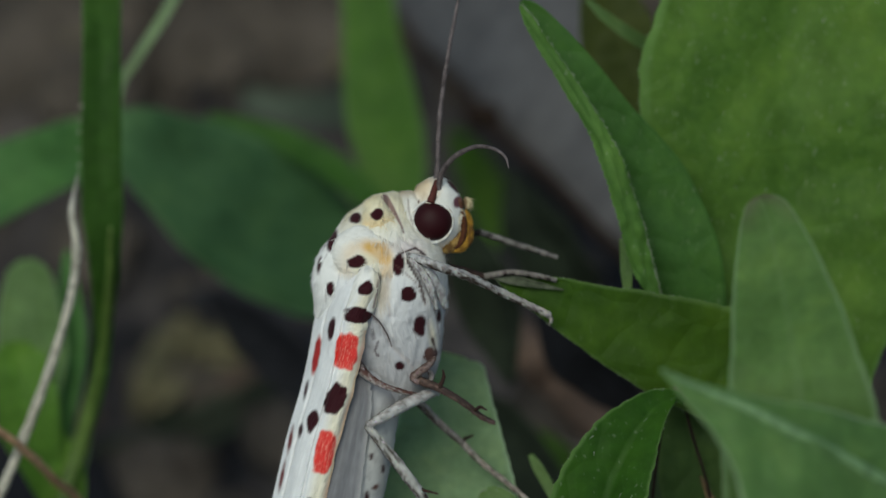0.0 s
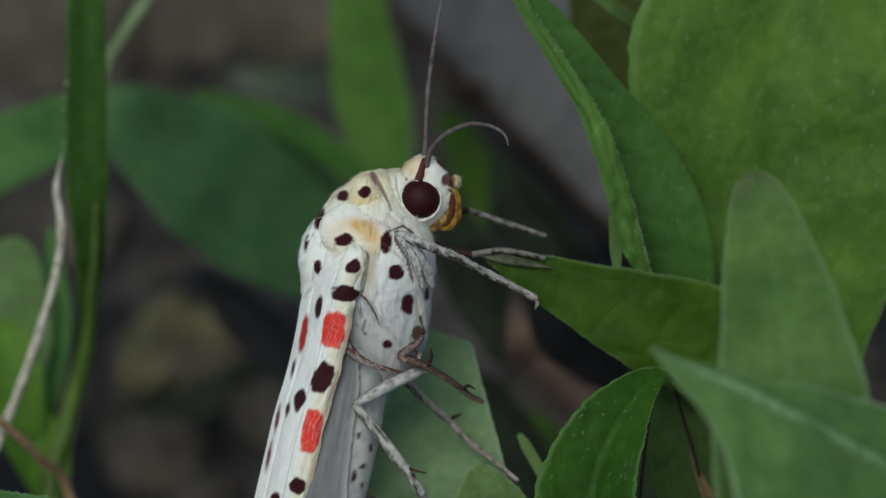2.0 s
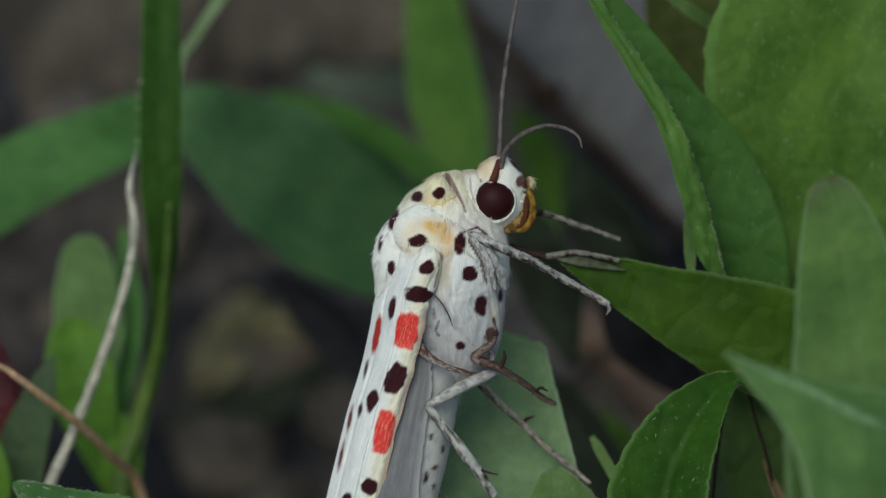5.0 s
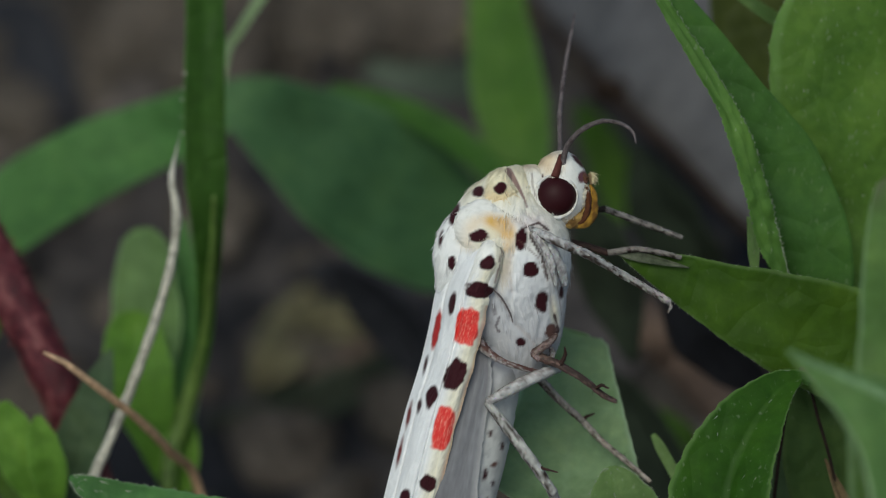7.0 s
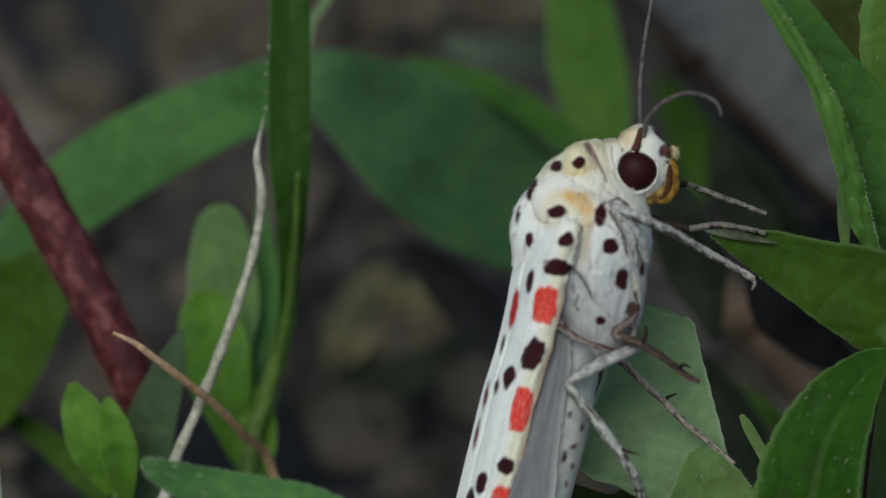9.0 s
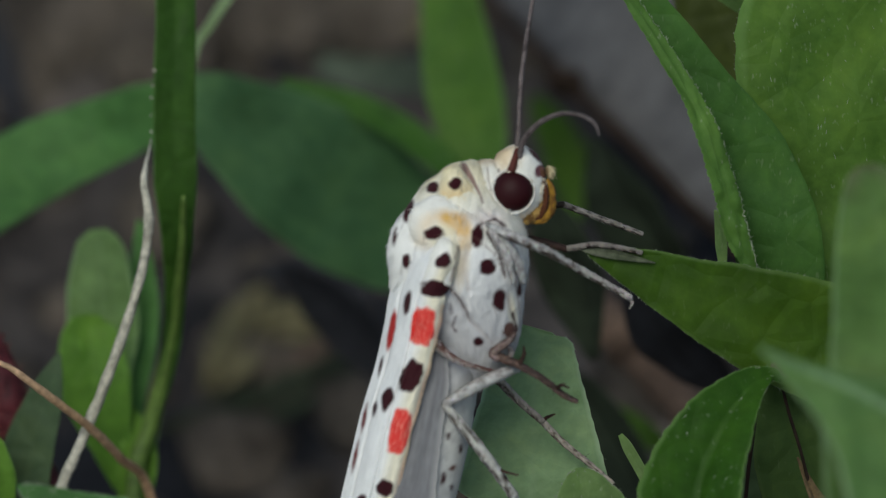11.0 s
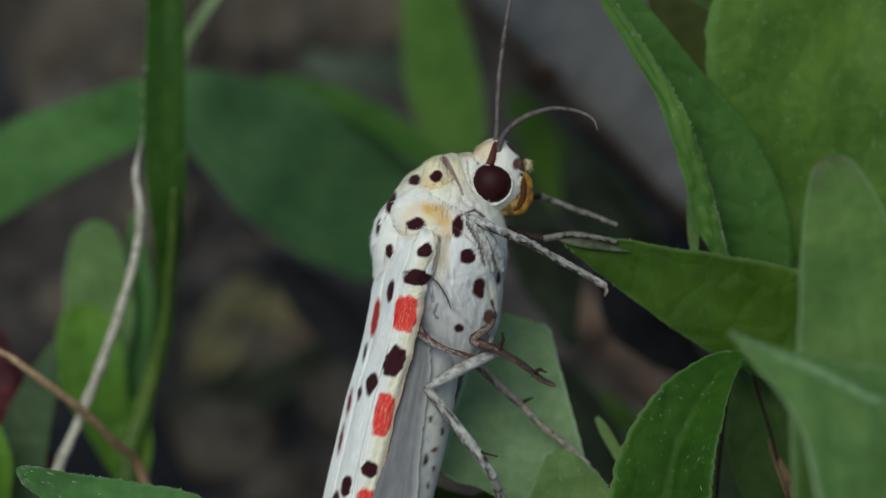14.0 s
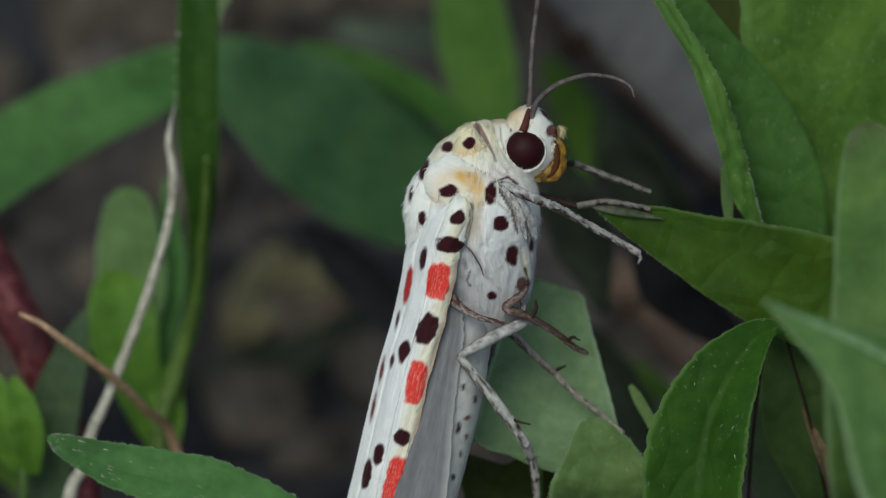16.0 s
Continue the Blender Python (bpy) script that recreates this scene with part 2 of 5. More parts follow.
# ---- shapes ----
def spline(points, n):
    """Catmull-Rom through rows of numbers, n rows out."""
    p = np.array(points, float)
    q = np.vstack([2 * p[0] - p[1], p, 2 * p[-1] - p[-2]])
    out = []
    for s in np.linspace(0, len(p) - 1, n):
        i = min(int(s), len(p) - 2)
        f = s - i
        a, b, c, e = q[i:i + 4]
        out.append(0.5 * (2 * b + (c - a) * f + (2 * a - 5 * b + 4 * c - e) * f**2 + (3 * b - a - 3 * c + e) * f**3))
    return np.array(out)


def grid_faces(rows, cols, loop):
    faces = []
    for i in range(rows - 1):
        for j in range(cols if loop else cols - 1):
            k = (j + 1) % cols
            faces.append((i * cols + j, i * cols + k, (i + 1) * cols + k, (i + 1) * cols + j))
    return faces


def part(name, verts, faces, mat, parent=None, label="", pivot=None, tints=None, uvs=None, smooth=True):
    """One mesh object from places in the world, under a thing or a part; pivot: its origin."""
    base = Vector(pivot) if pivot is not None else (where(parent) if parent else Vector(verts[0]))
    me = bpy.data.meshes.new(name)
    me.from_pydata([Vector(v) - base for v in verts], [], faces)
    if tints is not None:
        a = me.color_attributes.new("tint", "FLOAT_COLOR", "POINT")
        a.data.foreach_set("color", np.array([(*c, 1.0) for c in tints], np.float32).ravel())
    if uvs is not None:
        layer = me.uv_layers.new(name="blade")
        u = np.array(uvs, np.float32)
        idx = np.empty(len(me.loops), np.int32)
        me.loops.foreach_get("vertex_index", idx)
        layer.data.foreach_set("uv", u[idx].ravel())
    me.materials.append(mat)
    if smooth:
        me.polygons.foreach_set("use_smooth", [True] * len(me.polygons))
    me.update()
    ob = new(name, me)
    if parent:
        ob.parent = parent
        ob.location = base - where(parent)
    else:
        ob.location = base
    if label:
        ob["label"] = label
    return ob


def where(ob):
    p = Vector(ob.location)
    while ob.parent:
        ob = ob.parent
        p += Vector(ob.location)
    return p


def thing(name, place, label, category, group="", kind=""):
    ob = new(name)
    ob.empty_display_size = 0.002
    ob.location = place
    return tagged(ob, label, category, group, kind)


def tube(points, radii, sides=10, steps=None, wobble=0.0, seed=0):
    """A round stalk along sheet places, radii in sheet steps."""
    steps = steps or max(12, 6 * len(points))
    rows = spline([(*p, r) for p, r in zip(points, radii)], steps)
    centre = [at(*r[:3]) for r in rows]
    verts, side = [], Vector(AWAY)
    for i, c in enumerate(centre):
        along = (centre[min(i + 1, steps - 1)] - centre[max(i - 1, 0)]).normalized()
        side = (side - along * side.dot(along)).normalized()
        other = along.cross(side)
        for j in range(sides):
            a = 2 * math.pi * j / sides
            r = max(rows[i][3], 0.3) * U
            if wobble:
                r *= 1 + wobble * noise.noise(Vector((math.cos(a) * 1.3, math.sin(a) * 1.3, i * 0.45 + seed * 7)))
            verts.append(c + (side * math.cos(a) + other * math.sin(a)) * r)
    faces = grid_faces(steps, sides, True)
    faces += [tuple(range(sides))[::-1], tuple(range((steps - 1) * sides, steps * sides))]
    return verts, faces


def blade(mid, tilt=0.0, fold=0.15, droop=0.0, teeth=0.02, waves=0.03, thick=7.0, seed=1, rows=46, cols=17, skew=0.0, groove=0.04):
    """A leaf blade: rows of (x, y, d, half width) along the midrib, the blade turned by tilt degrees about it, its halves
    raised by fold, its margin bent back by droop, with a toothed, wavy margin and real thickness."""
    r = spline(mid, rows)
    half_turn = radians(tilt)
    front, back, uvs, edge = [], [], [], []
    for i in range(rows):
        x, y, d, w = r[i]
        w = max(w, 0.6)
        tx, ty = r[min(i + 1, rows - 1)][:2] - r[max(i - 1, 0)][:2]
        ln = math.hypot(tx, ty) or 1
        nx, ny = -ty / ln, tx / ln
        for j in range(cols):
            s = 2 * j / (cols - 1) - 1
            rim = 1 + teeth * (abs(math.sin(i * 1.9 + seed * 2 + (s > 0))) - 0.5) * abs(s) ** 6 + 0.05 * noise.noise(Vector((i * 0.21, seed * 5.3, s))) * abs(s)
            a = w * s * rim * (1 + skew * (1 if s > 0 else -1))
            up = fold * abs(a) - droop * w * abs(s) ** 3
            up -= groove * w * math.exp(-(s / 0.09) ** 2)
            up += waves * w * noise.noise(Vector((i * 0.16, s * 1.6, seed * 3.1))) * 2
            ix = a * math.cos(half_turn) + up * math.sin(half_turn)
            dep = a * math.sin(half_turn) - up * math.cos(half_turn)
            dd = d + dep * U * 1000
            front.append(at(x + nx * ix, y + ny * ix, dd))
            back.append(at(x + nx * ix, y + ny * ix, dd + thick * U * 1000 * (1 - 0.8 * abs(s) ** 4)))
            uvs.append((i / (rows - 1), j / (cols - 1)))
    nv = len(front)
    f1 = grid_faces(rows, cols, False)
    faces = f1 + [tuple(v + nv for v in f[::-1]) for f in f1]
    ring = [j for j in range(cols)] + [i * cols + cols - 1 for i in range(1, rows)]
    ring += [(rows - 1) * cols + j for j in range(cols - 2, -1, -1)] + [i * cols for i in range(rows - 2, 0, -1)]
    for a, b in zip(ring, ring[1:] + ring[:1]):
        faces.append((b, a, a + nv, b + nv))
    return front + back, faces, uvs + uvs


def leaf(parent, mid, mat, label="", fringe=0, name="leaf", one_side="", hair=1.0, nap=0, **how):
    v, f, uv = blade(mid, **how)
    ob = part(name, v, f, mat, parent, label, uvs=uv)
    if fringe:
        rows, cols = how.get("rows", 46), how.get("cols", 17)
        hv, hf = [], []
        rnd = random.Random(how.get("seed", 1))
        for k in range(fringe * 2 // 3):
            i = rnd.randrange(2, rows - 1)
            j = rnd.choice({"left": (0,), "right": (cols - 1,)}.get(one_side, (0, cols - 1)))
            p, q = Vector(v[i * cols + j]), Vector(v[(i + 1 if i + 1 < rows else i - 1) * cols + j])
            inner = Vector(v[i * cols + (1 if j == 0 else cols - 2)])
            p = p.lerp(q, rnd.random())
            out = (p - inner).normalized() * rnd.uniform(1, 4) * hair * U + Vector([rnd.uniform(-1, 1) for _ in range(3)]) * 2 * U
            side = out.cross(AWAY).normalized() * 0.6 * hair * U
            n0 = len(hv)
            hv += [p + side, p - side, p + out, p - AWAY * 0.8 * U]
            hf += [(n0, n0 + 1, n0 + 2), (n0, n0 + 3, n0 + 2), (n0 + 1, n0 + 3, n0 + 2)]
        for k in range(nap):
            i, j = rnd.randrange(2, rows - 3), rnd.randrange(2, cols - 2)
            p = Vector(v[i * cols + j]).lerp(Vector(v[(i + 1) * cols + j + 1]), rnd.random())
            along = (Vector(v[(i + 1) * cols + j]) - Vector(v[i * cols + j])).normalized()
            out = along * rnd.uniform(5, 13) * U - AWAY * rnd.uniform(2, 5) * U + RIGHT * rnd.uniform(-4, 4) * U
            side = out.cross(AWAY).normalized() * rnd.uniform(0.5, 0.9) * U
            n0 = len(hv)
            hv += [p + side, p - side, p + out]
            hf.append((n0, n0 + 1, n0 + 2))
        h = part("hair_fringe", hv, hf, NAP, ob, "fine pale hairs on the margin", smooth=False)
        h["kind"] = "stuff"
    return ob


# ---- ground ----
def ground_height(x, y):
    near = math.exp(-((x / 0.35) ** 2 + (y / 0.35) ** 2))
    h = 0.004 * noise.noise(Vector((x * 28, y * 28, 3.1))) + 0.0022 * noise.noise(Vector((x * 90, y * 90, 7.7))) + 0.001 * noise.noise(Vector((x * 260, y * 260, 1.7)))
    return h * near + (1 - near) * 0.01 * noise.noise(Vector((x * 2, y * 2, 0.5)))


def graded(inner, step, far):
    line = list(np.arange(0, inner, step))
    gap = step
    while line[-1] < far:
        gap *= 1.25
        line.append(line[-1] + gap)
    return [-v for v in line[:0:-1]] + line


gx, gy = graded(0.05, 0.0008, 300), [v + 0.06 for v in graded(0.05, 0.0008, 300)]
ground = part("ground", [(x, y, ground_height(x, y)) for y in gy for x in gx], grid_faces(len(gy), len(gx), False), SOIL, pivot=(0, 0, 0))
tagged(ground, "dark brown crumbly soil under low weeds", "ground", kind="structure")


def lump(centre, size, seed, squash=0.6, turn=0.0):
    """An uneven stone or clod, flattened, turned about the upright."""
    verts, faces = [], []
    rings, sides = 9, 12
    for i in range(rings):
        a = math.pi * (i + 0.02) / (rings - 1 + 0.04)
        for j in range(sides):
            b = 2 * math.pi * j / sides
            v = Vector((math.sin(a) * math.cos(b), math.sin(a) * math.sin(b), math.cos(a)))
            r = 1 + 0.45 * noise.noise(v * 1.1 + Vector((seed * 3.7, 0, 0))) + 0.18 * noise.noise(v * 3 + Vector((0, seed, 0)))
            v = Vector((v.x * r, v.y * r * 0.75, v.z * r * squash)) * size
            v.rotate(Euler((0, 0, turn)))
            verts.append(Vector(centre) + v)
    return verts, grid_faces(rings, sides, True)


rnd = random.Random(11)
cv, cf = [], []
for k in range(420):
    x, y = rnd.uniform(-0.035, 0.035), rnd.uniform(0.0, 0.12)
    s = 0.0008 + 0.0022 * rnd.random() ** 3
    v, f = lump((x, y, ground_height(x, y) + s * 0.2), s, k, 0.7, rnd.uniform(0, 6))
    if s > 0.0016:
        tagged(part("clod", v, f, CLOD, pivot=(x, y, ground_height(x, y))), "crumbly clod of brown soil", "clod", "clods on the soil")
        continue
    cf += [tuple(i + len(cv) for i in q) for q in f]
    cv += v
clods = part("loose_soil", cv, cf, CLOD, pivot=(0, 0.06, 0))
tagged(clods, "crumbs and small clods of brown soil", "soil", kind="stuff")


def on_ground(x, y, d_guess=50.0):
    """The place on the ground that lies on the sight line through the sheet's (x, y)."""
    lo, hi = 0.0, 160.0
    for _ in range(40):
        m = (lo + hi) / 2
        p = at(x, y, m)
        lo, hi = (m, hi) if p.z > ground_height(p.x, p.y) else (lo, m)
    return at(x, y, lo)


for k, (x, y, s, mat_, lab) in enumerate((
        (560, 60, 0.0062, CLOD, "dull grey-brown stone half sunk in soil"),
        (150, 60, 0.0060, CLOD, "grey-brown clod lying on dark soil"),
        (-120, 180, 0.0045, CLOD, "brown clod lying on dark soil"),
        (330, 690, 0.0024, CLOD, "ochre-brown pebble lying on soil"),
        (430, 690, 0.0012, BARK, "pinkish brown pebble lying on soil"),
        (300, 860, 0.0026, CLOD, "brown clod lying on dark soil"),
        (600, 800, 0.0022, CLOD, "brown clod lying on dark soil"))):
    p = on_ground(x, y)
    v, f = lump(p, s, 40 + k, 0.55, k)
    tagged(part("stone", v, f, mat_, pivot=p), lab, "stone", "stones on the soil")


def ground_depth(x, y):
    return (on_ground(x, y) - HEART).dot(AWAY) * 1000


# ---- plants ----
def plant(name, x, d, label, category="plant", group=""):
    return thing(name, at(*root(x, d)), label, category, group)


def stem(parent, points, radii, mat, label="", name="stem", **how):
    v, f = tube(points, radii, **how)
    return part(name, v, f, mat, parent, label)


# the broad-leaved weed that the moth clings to
weed = plant("broadleaf_weed", 1480, 4, "green broad-leaved weed with softly hairy lance-shaped leaves")
stem(weed, [(1480, 300, 8), (1470, 700, 6), (1475, 1200, 5), root(1480, 4)], [12, 26, 30, 34], GREENSTEM, wobble=0.15)
leaf(weed, [(1475, 780, 4.6, 30), (1435, 600, 4.2, 150), (1408, 400, 4.0, 228), (1398, 210, 4.0, 274), (1402, 0, 4.4, 234), (1425, -250, 5.5, 150), (1440, -420, 7, 4)],
     FRESH, "large mid-green leaf with fine white hairs", fringe=500, nap=120, tilt=8, fold=0.06, seed=3, rows=70, cols=25)
leaf(weed, [(1230, 660, 2.9, 48), (1203, 480, 2.5, 78), (1162, 335, 2.2, 62), (1082, 205, 1.9, 38), (1004, 100, 1.7, 31), (946, 26, 1.6, 18), (924, 4, 1.5, 5)],
     UPRIGHT, "narrow upright leaf with a rolled pale edge", tilt=-4, fold=0.05, groove=0.0, seed=5, rows=60, waves=0.05)
# a paler material puts the rolled margin's backlit brightness into its colour
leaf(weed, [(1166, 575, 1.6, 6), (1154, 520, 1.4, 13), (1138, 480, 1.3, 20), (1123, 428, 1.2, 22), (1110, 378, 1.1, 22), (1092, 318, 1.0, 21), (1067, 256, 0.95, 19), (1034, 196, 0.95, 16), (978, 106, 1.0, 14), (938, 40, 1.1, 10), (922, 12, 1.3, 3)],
     EDGE, "rolled leaf edge, its brightness in the green, with white hairs", name="rolled_margin", hair=1.1, fringe=700, one_side="right", tilt=24, fold=0.10, groove=-0.05, teeth=0.22, seed=6, rows=120, cols=15, waves=0.16)
leaf(weed, [(1112, 545, 1.8, 3), (1110, 500, 1.7, 11), (1106, 462, 1.6, 10), (1098, 425, 1.5, 3)], SOFT, "torn pale lip of the rolled edge", name="torn_lip", tilt=-30, groove=0, seed=7, rows=24, cols=9, waves=0.15)
leaf(weed, [(872, 487, 0.6, 3), (900, 500, 0.6, 15), (970, 528, 0.7, 38), (1090, 580, 0.8, 72), (1200, 622, 1.0, 96), (1330, 664, 1.6, 96), (1440, 700, 3.0, 34)],
     DEEP, "dark green leaf with a dry grey tip", fringe=420, hair=0.9, tilt=8, fold=0.03, groove=0.0, seed=8, rows=60)
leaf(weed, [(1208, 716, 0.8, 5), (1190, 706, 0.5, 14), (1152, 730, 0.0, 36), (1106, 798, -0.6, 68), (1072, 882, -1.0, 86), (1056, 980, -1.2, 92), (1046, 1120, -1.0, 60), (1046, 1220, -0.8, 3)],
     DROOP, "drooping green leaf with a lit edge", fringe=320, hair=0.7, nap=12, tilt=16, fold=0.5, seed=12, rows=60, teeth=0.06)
leaf(weed, [(1185, 690, 3, 16), (1222, 780, 3.0, 66), (1262, 900, 3.4, 88), (1330, 1050, 4, 60), (1350, 1180, 4, 4)], FADED, "faded dull green leaf", tilt=-10, seed=14)
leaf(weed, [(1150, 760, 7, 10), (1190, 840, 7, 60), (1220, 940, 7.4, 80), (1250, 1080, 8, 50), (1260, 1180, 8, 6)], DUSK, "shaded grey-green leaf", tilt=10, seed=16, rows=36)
leaf(weed, [(1236, 845, 2.4, 2), (1262, 905, 2.3, 12), (1288, 960, 2.3, 24), (1312, 1030, 2.5, 20), (1330, 1090, 2.8, 3)], BROWNED, "withered brown leaf scrap", name="withered_leaf", tilt=-25, fold=0.4, waves=0.2, seed=15, rows=30)
leaf(weed, [(1344, 350, -10.0, 10), (1348, 362, -10.0, 32), (1360, 400, -10.2, 54), (1380, 500, -11.2, 86), (1404, 640, -13.0, 116), (1424, 800, -13.2, 148), (1440, 1000, -12, 150), (1470, 1250, -6, 70), (1480, 1400, 0, 10)],
     WITHER, "pale green leaf with a browning tip, out of focus", tilt=10, fold=0.10, seed=17, rows=60)
leaf(weed, [(1168, 656, -15.4, 3), (1230, 688, -15.6, 24), (1330, 732, -15.6, 70), (1470, 806, -15.2, 180), (1640, 900, -14, 250), (1800, 985, -11, 150), (1860, 1000, -9, 4)],
     SHEEN, "pale green folded leaf near the eye, out of focus", tilt=-26, fold=-0.12, groove=-0.02, skew=0.5, seed=19, rows=60)
# raised midrib whose paler green stands in for a sky reflection
stem(weed, [(1166, 655, -15.4), (1230, 688, -15.58), (1330, 732, -15.56), (1470, 806, -15.14), (1640, 900, -13.9)], [2, 6, 9, 11, 12], RIB, "midrib with its highlight in the colour", name="midrib")
leaf(weed, [(866, 487, 0.42, 5), (884, 491, 0.42, 8), (914, 498, 0.46, 9), (952, 506, 0.5, 6), (996, 515, 0.54, 1)], DRYTIP, "dry grey leaf tip", name="dry_tip", tilt=8, groove=0, waves=0.1, seed=9, rows=24, cols=9)
leaf(weed, [(796, 626, 4.4, 26), (794, 634, 4.4, 52), (792, 655, 4.2, 67), (790, 700, 3.8, 78), (789, 780, 3.1, 101), (788, 860, 2.4, 122), (786, 910, 1.9, 124), (782, 938, 1.7, 96), (778, 952, 1.6, 20)],
     DULL, "dull green leaf under the moth's legs", fringe=100, tilt=2, fold=0.03, seed=21, rows=60)
leaf(weed, [(866, 862, 1.1, 6), (868, 872, 1.0, 24), (874, 900, 0.9, 48), (882, 940, 0.9, 74), (886, 995, 1.0, 96), (888, 1100, 2.4, 106), (895, 1240, 3, 40)], SOFT, "pale soft green leaf with a blunt tip", fringe=260, nap=8, hair=1.3, tilt=-8, fold=0.1, seed=23, rows=50)
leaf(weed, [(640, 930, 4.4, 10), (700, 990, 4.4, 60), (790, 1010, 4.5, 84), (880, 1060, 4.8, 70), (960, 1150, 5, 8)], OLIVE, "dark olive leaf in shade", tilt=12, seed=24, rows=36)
leaf(weed, [(936, 806, 3.4, 4), (950, 830, 3.2, 9), (980, 885, 3.0, 9), (1000, 930, 3, 4)], SOFT, seed=25, rows=26)
leaf(weed, [(1040, 2, 6, 3), (1070, 30, 6, 9), (1110, 60, 6.2, 11), (1160, 92, 6.6, 12), (1240, 150, 7, 10)], SOFT, "narrow pale-edged leaf", seed=27, rows=36)
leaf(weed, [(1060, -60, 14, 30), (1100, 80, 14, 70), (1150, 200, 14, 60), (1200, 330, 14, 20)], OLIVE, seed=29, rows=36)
stem(weed, [(1196, 690, 0.6), (1240, 720, 2.0), (1330, 820, 4.0), (1470, 900, 5.4)], [7, 9, 10, 10], BARK, name="leaf_stalk", label="brownish leaf stalk")
stem(weed, [(1180, 705, 1.6), (1165, 780, 2.0), (1150, 900, 2.4), (1140, 1050, 3)], [3, 3.5, 3.5, 3], DARKBROWN, name="leaf_stalk", label="dark thin stalk")
stem(weed, [(1208, 715, 1.8), (1222, 770, 2.0), (1246, 850, 2.2), (1270, 960, 2.8), (1300, 1100, 3.6)], [2.5, 3, 3, 3, 3], DARKBROWN, name="leaf_stalk", label="dark thin stalk")
stem(weed, [(900, 1240, 3), (980, 1330, 4), (1200, 1380, 5), (1470, 1400, 5)], [9, 10, 12, 14], GREENSTEM, name="leaf_stalk")
stem(weed, [(774, 945, 1.7), (800, 1120, 4), (1000, 1420, 5.5), (1475, 1480, 5)], [7, 9, 11, 13], GREENSTEM, name="leaf_stalk")
stem(weed, [(1046, 1220, -0.8), (1120, 1290, 1), (1300, 1330, 3), (1470, 1350, 5)], [7, 9, 10, 12], GREENSTEM, name="leaf_stalk")

# things lying on the soil behind
dead = thing("dead_leaf", on_ground(900, 150), "large flat grey dead leaf with shade along its edge", "leaf")
leaf(dead, [(700, -190, 52, 110), (848, -33, 44, 150), (970, 97, 38, 152), (1090, 220, 34, 152), (1203, 337, 30, 150), (1330, 470, 27, 60)], GREYLEAF, tilt=14, fold=0.03, waves=0.05, seed=31, name="leaf_blade")
stem(dead, [(720, -200, 52), (848, -33, 43.6), (1090, 220, 33.6), (1340, 480, 27)], [6, 7, 6, 4], GREYLEAF, name="midrib")
# dark rod added for the shade under the dead leaf's edge
twig = thing("dead_leaf_shade", on_ground(940, 270), "thin dark band of shade along a dead leaf's edge", "twig")
stem(twig, [(640, -50, 50), (735, 75, 44), (855, 203, 37), (975, 322, 33), (1092, 445, 30), (1290, 640, 26), (1360, 740, 30)], [12, 13, 14, 14, 13, 12, 10], DARKBROWN, name="shaft", wobble=0.25)
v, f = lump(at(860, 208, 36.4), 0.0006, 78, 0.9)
part("knot", v, f, DARKBROWN, twig, "dark bump on the shade band")
twig = thing("brown_twig", on_ground(960, 660), "thick brown twig lying on the soil", "twig")
stem(twig, [(800, 480, 40), (860, 545, 36), (960, 650, 31), (1060, 760, 28), (1180, 880, 25), (1330, 1040, 22)], [40, 46, 46, 46, 46, 42], BARK, name="shaft", wobble=0.2)

v, f = lump(at(960, 640, 30), 0.0011, 77, 0.9)
part("knot", v, f, BARK, twig, "rough knot")

# leaves past the fifth are added dark to stand in for shaded soil
for k, pts in enumerate((((235, 740), (285, 680), (320, 610), (338, 555)), ((330, 640), (380, 620), (450, 640)), ((560, 760), (640, 820), (700, 900)), ((40, 60), (140, 100), (230, 150)), ((480, 30), (580, 90), (690, 130)), ((-380, 70), (-210, 180), (-70, 270)), ((335, -50), (345, 60), (362, 190)), ((520, 560), (600, 700), (690, 780)), ((150, 800), (300, 775), (430, 720), (520, 640)), ((290, 540), (420, 575), (550, 605)))):
    dry = thing("litter_leaf", on_ground(*pts[1]), "dark leaf on the soil, added to stand in for shade" if k > 4 else "curled dry brown leaf lying on the soil", "leaf", "dry leaves on the soil")
    n_ = len(pts)
    stem(dry, [(x, y, ground_depth(x, y) - 1.9 - 0.8 * (q % 2)) for q, (x, y) in enumerate(pts)], [4] * (n_ - 1) + [2], DARKBROWN, name="midrib")
    leaf(dry, [(x, y, ground_depth(x, y) - 1.6 - 0.8 * (q % 2), 8 if q in (0, n_ - 1) else (46, 36, 34, 34, 34, 118, 56, 76, 34, 78)[k]) for q, (x, y) in enumerate(pts)], DEEPSHADE if k in (5, 6, 7, 9) else SHADELEAF if k > 4 else LITTER, name="leaf_blade", tilt=-20, fold=0.5, waves=0.12, seed=80 + k, rows=30)

# blades and leaves out of focus behind the moth
back = plant("meadow_plant", 560, 25, "green weed with long arching leaves behind the moth")
stem(back, [(650, 520, 28), (640, 800, 28), (600, 1300, 27), root(560, 25)], [10, 13, 15, 16], GREENSTEM)
leaf(back, [(640, -200, 33, 40), (652, -40, 31, 44), (662, 80, 30, 52), (680, 200, 29, 66), (700, 320, 28, 56), (680, 460, 28, 20)], FRESH, "long bright green blade", tilt=12, fold=0.2, seed=33)
leaf(back, [(170, 225, 25, 30), (230, 245, 25, 66), (300, 285, 25.5, 98), (390, 345, 26, 132), (490, 415, 27, 142), (590, 480, 28, 112), (690, 560, 28, 20)], SHADED, "broad blue-green arching leaf", tilt=-26, fold=0.08, seed=35)
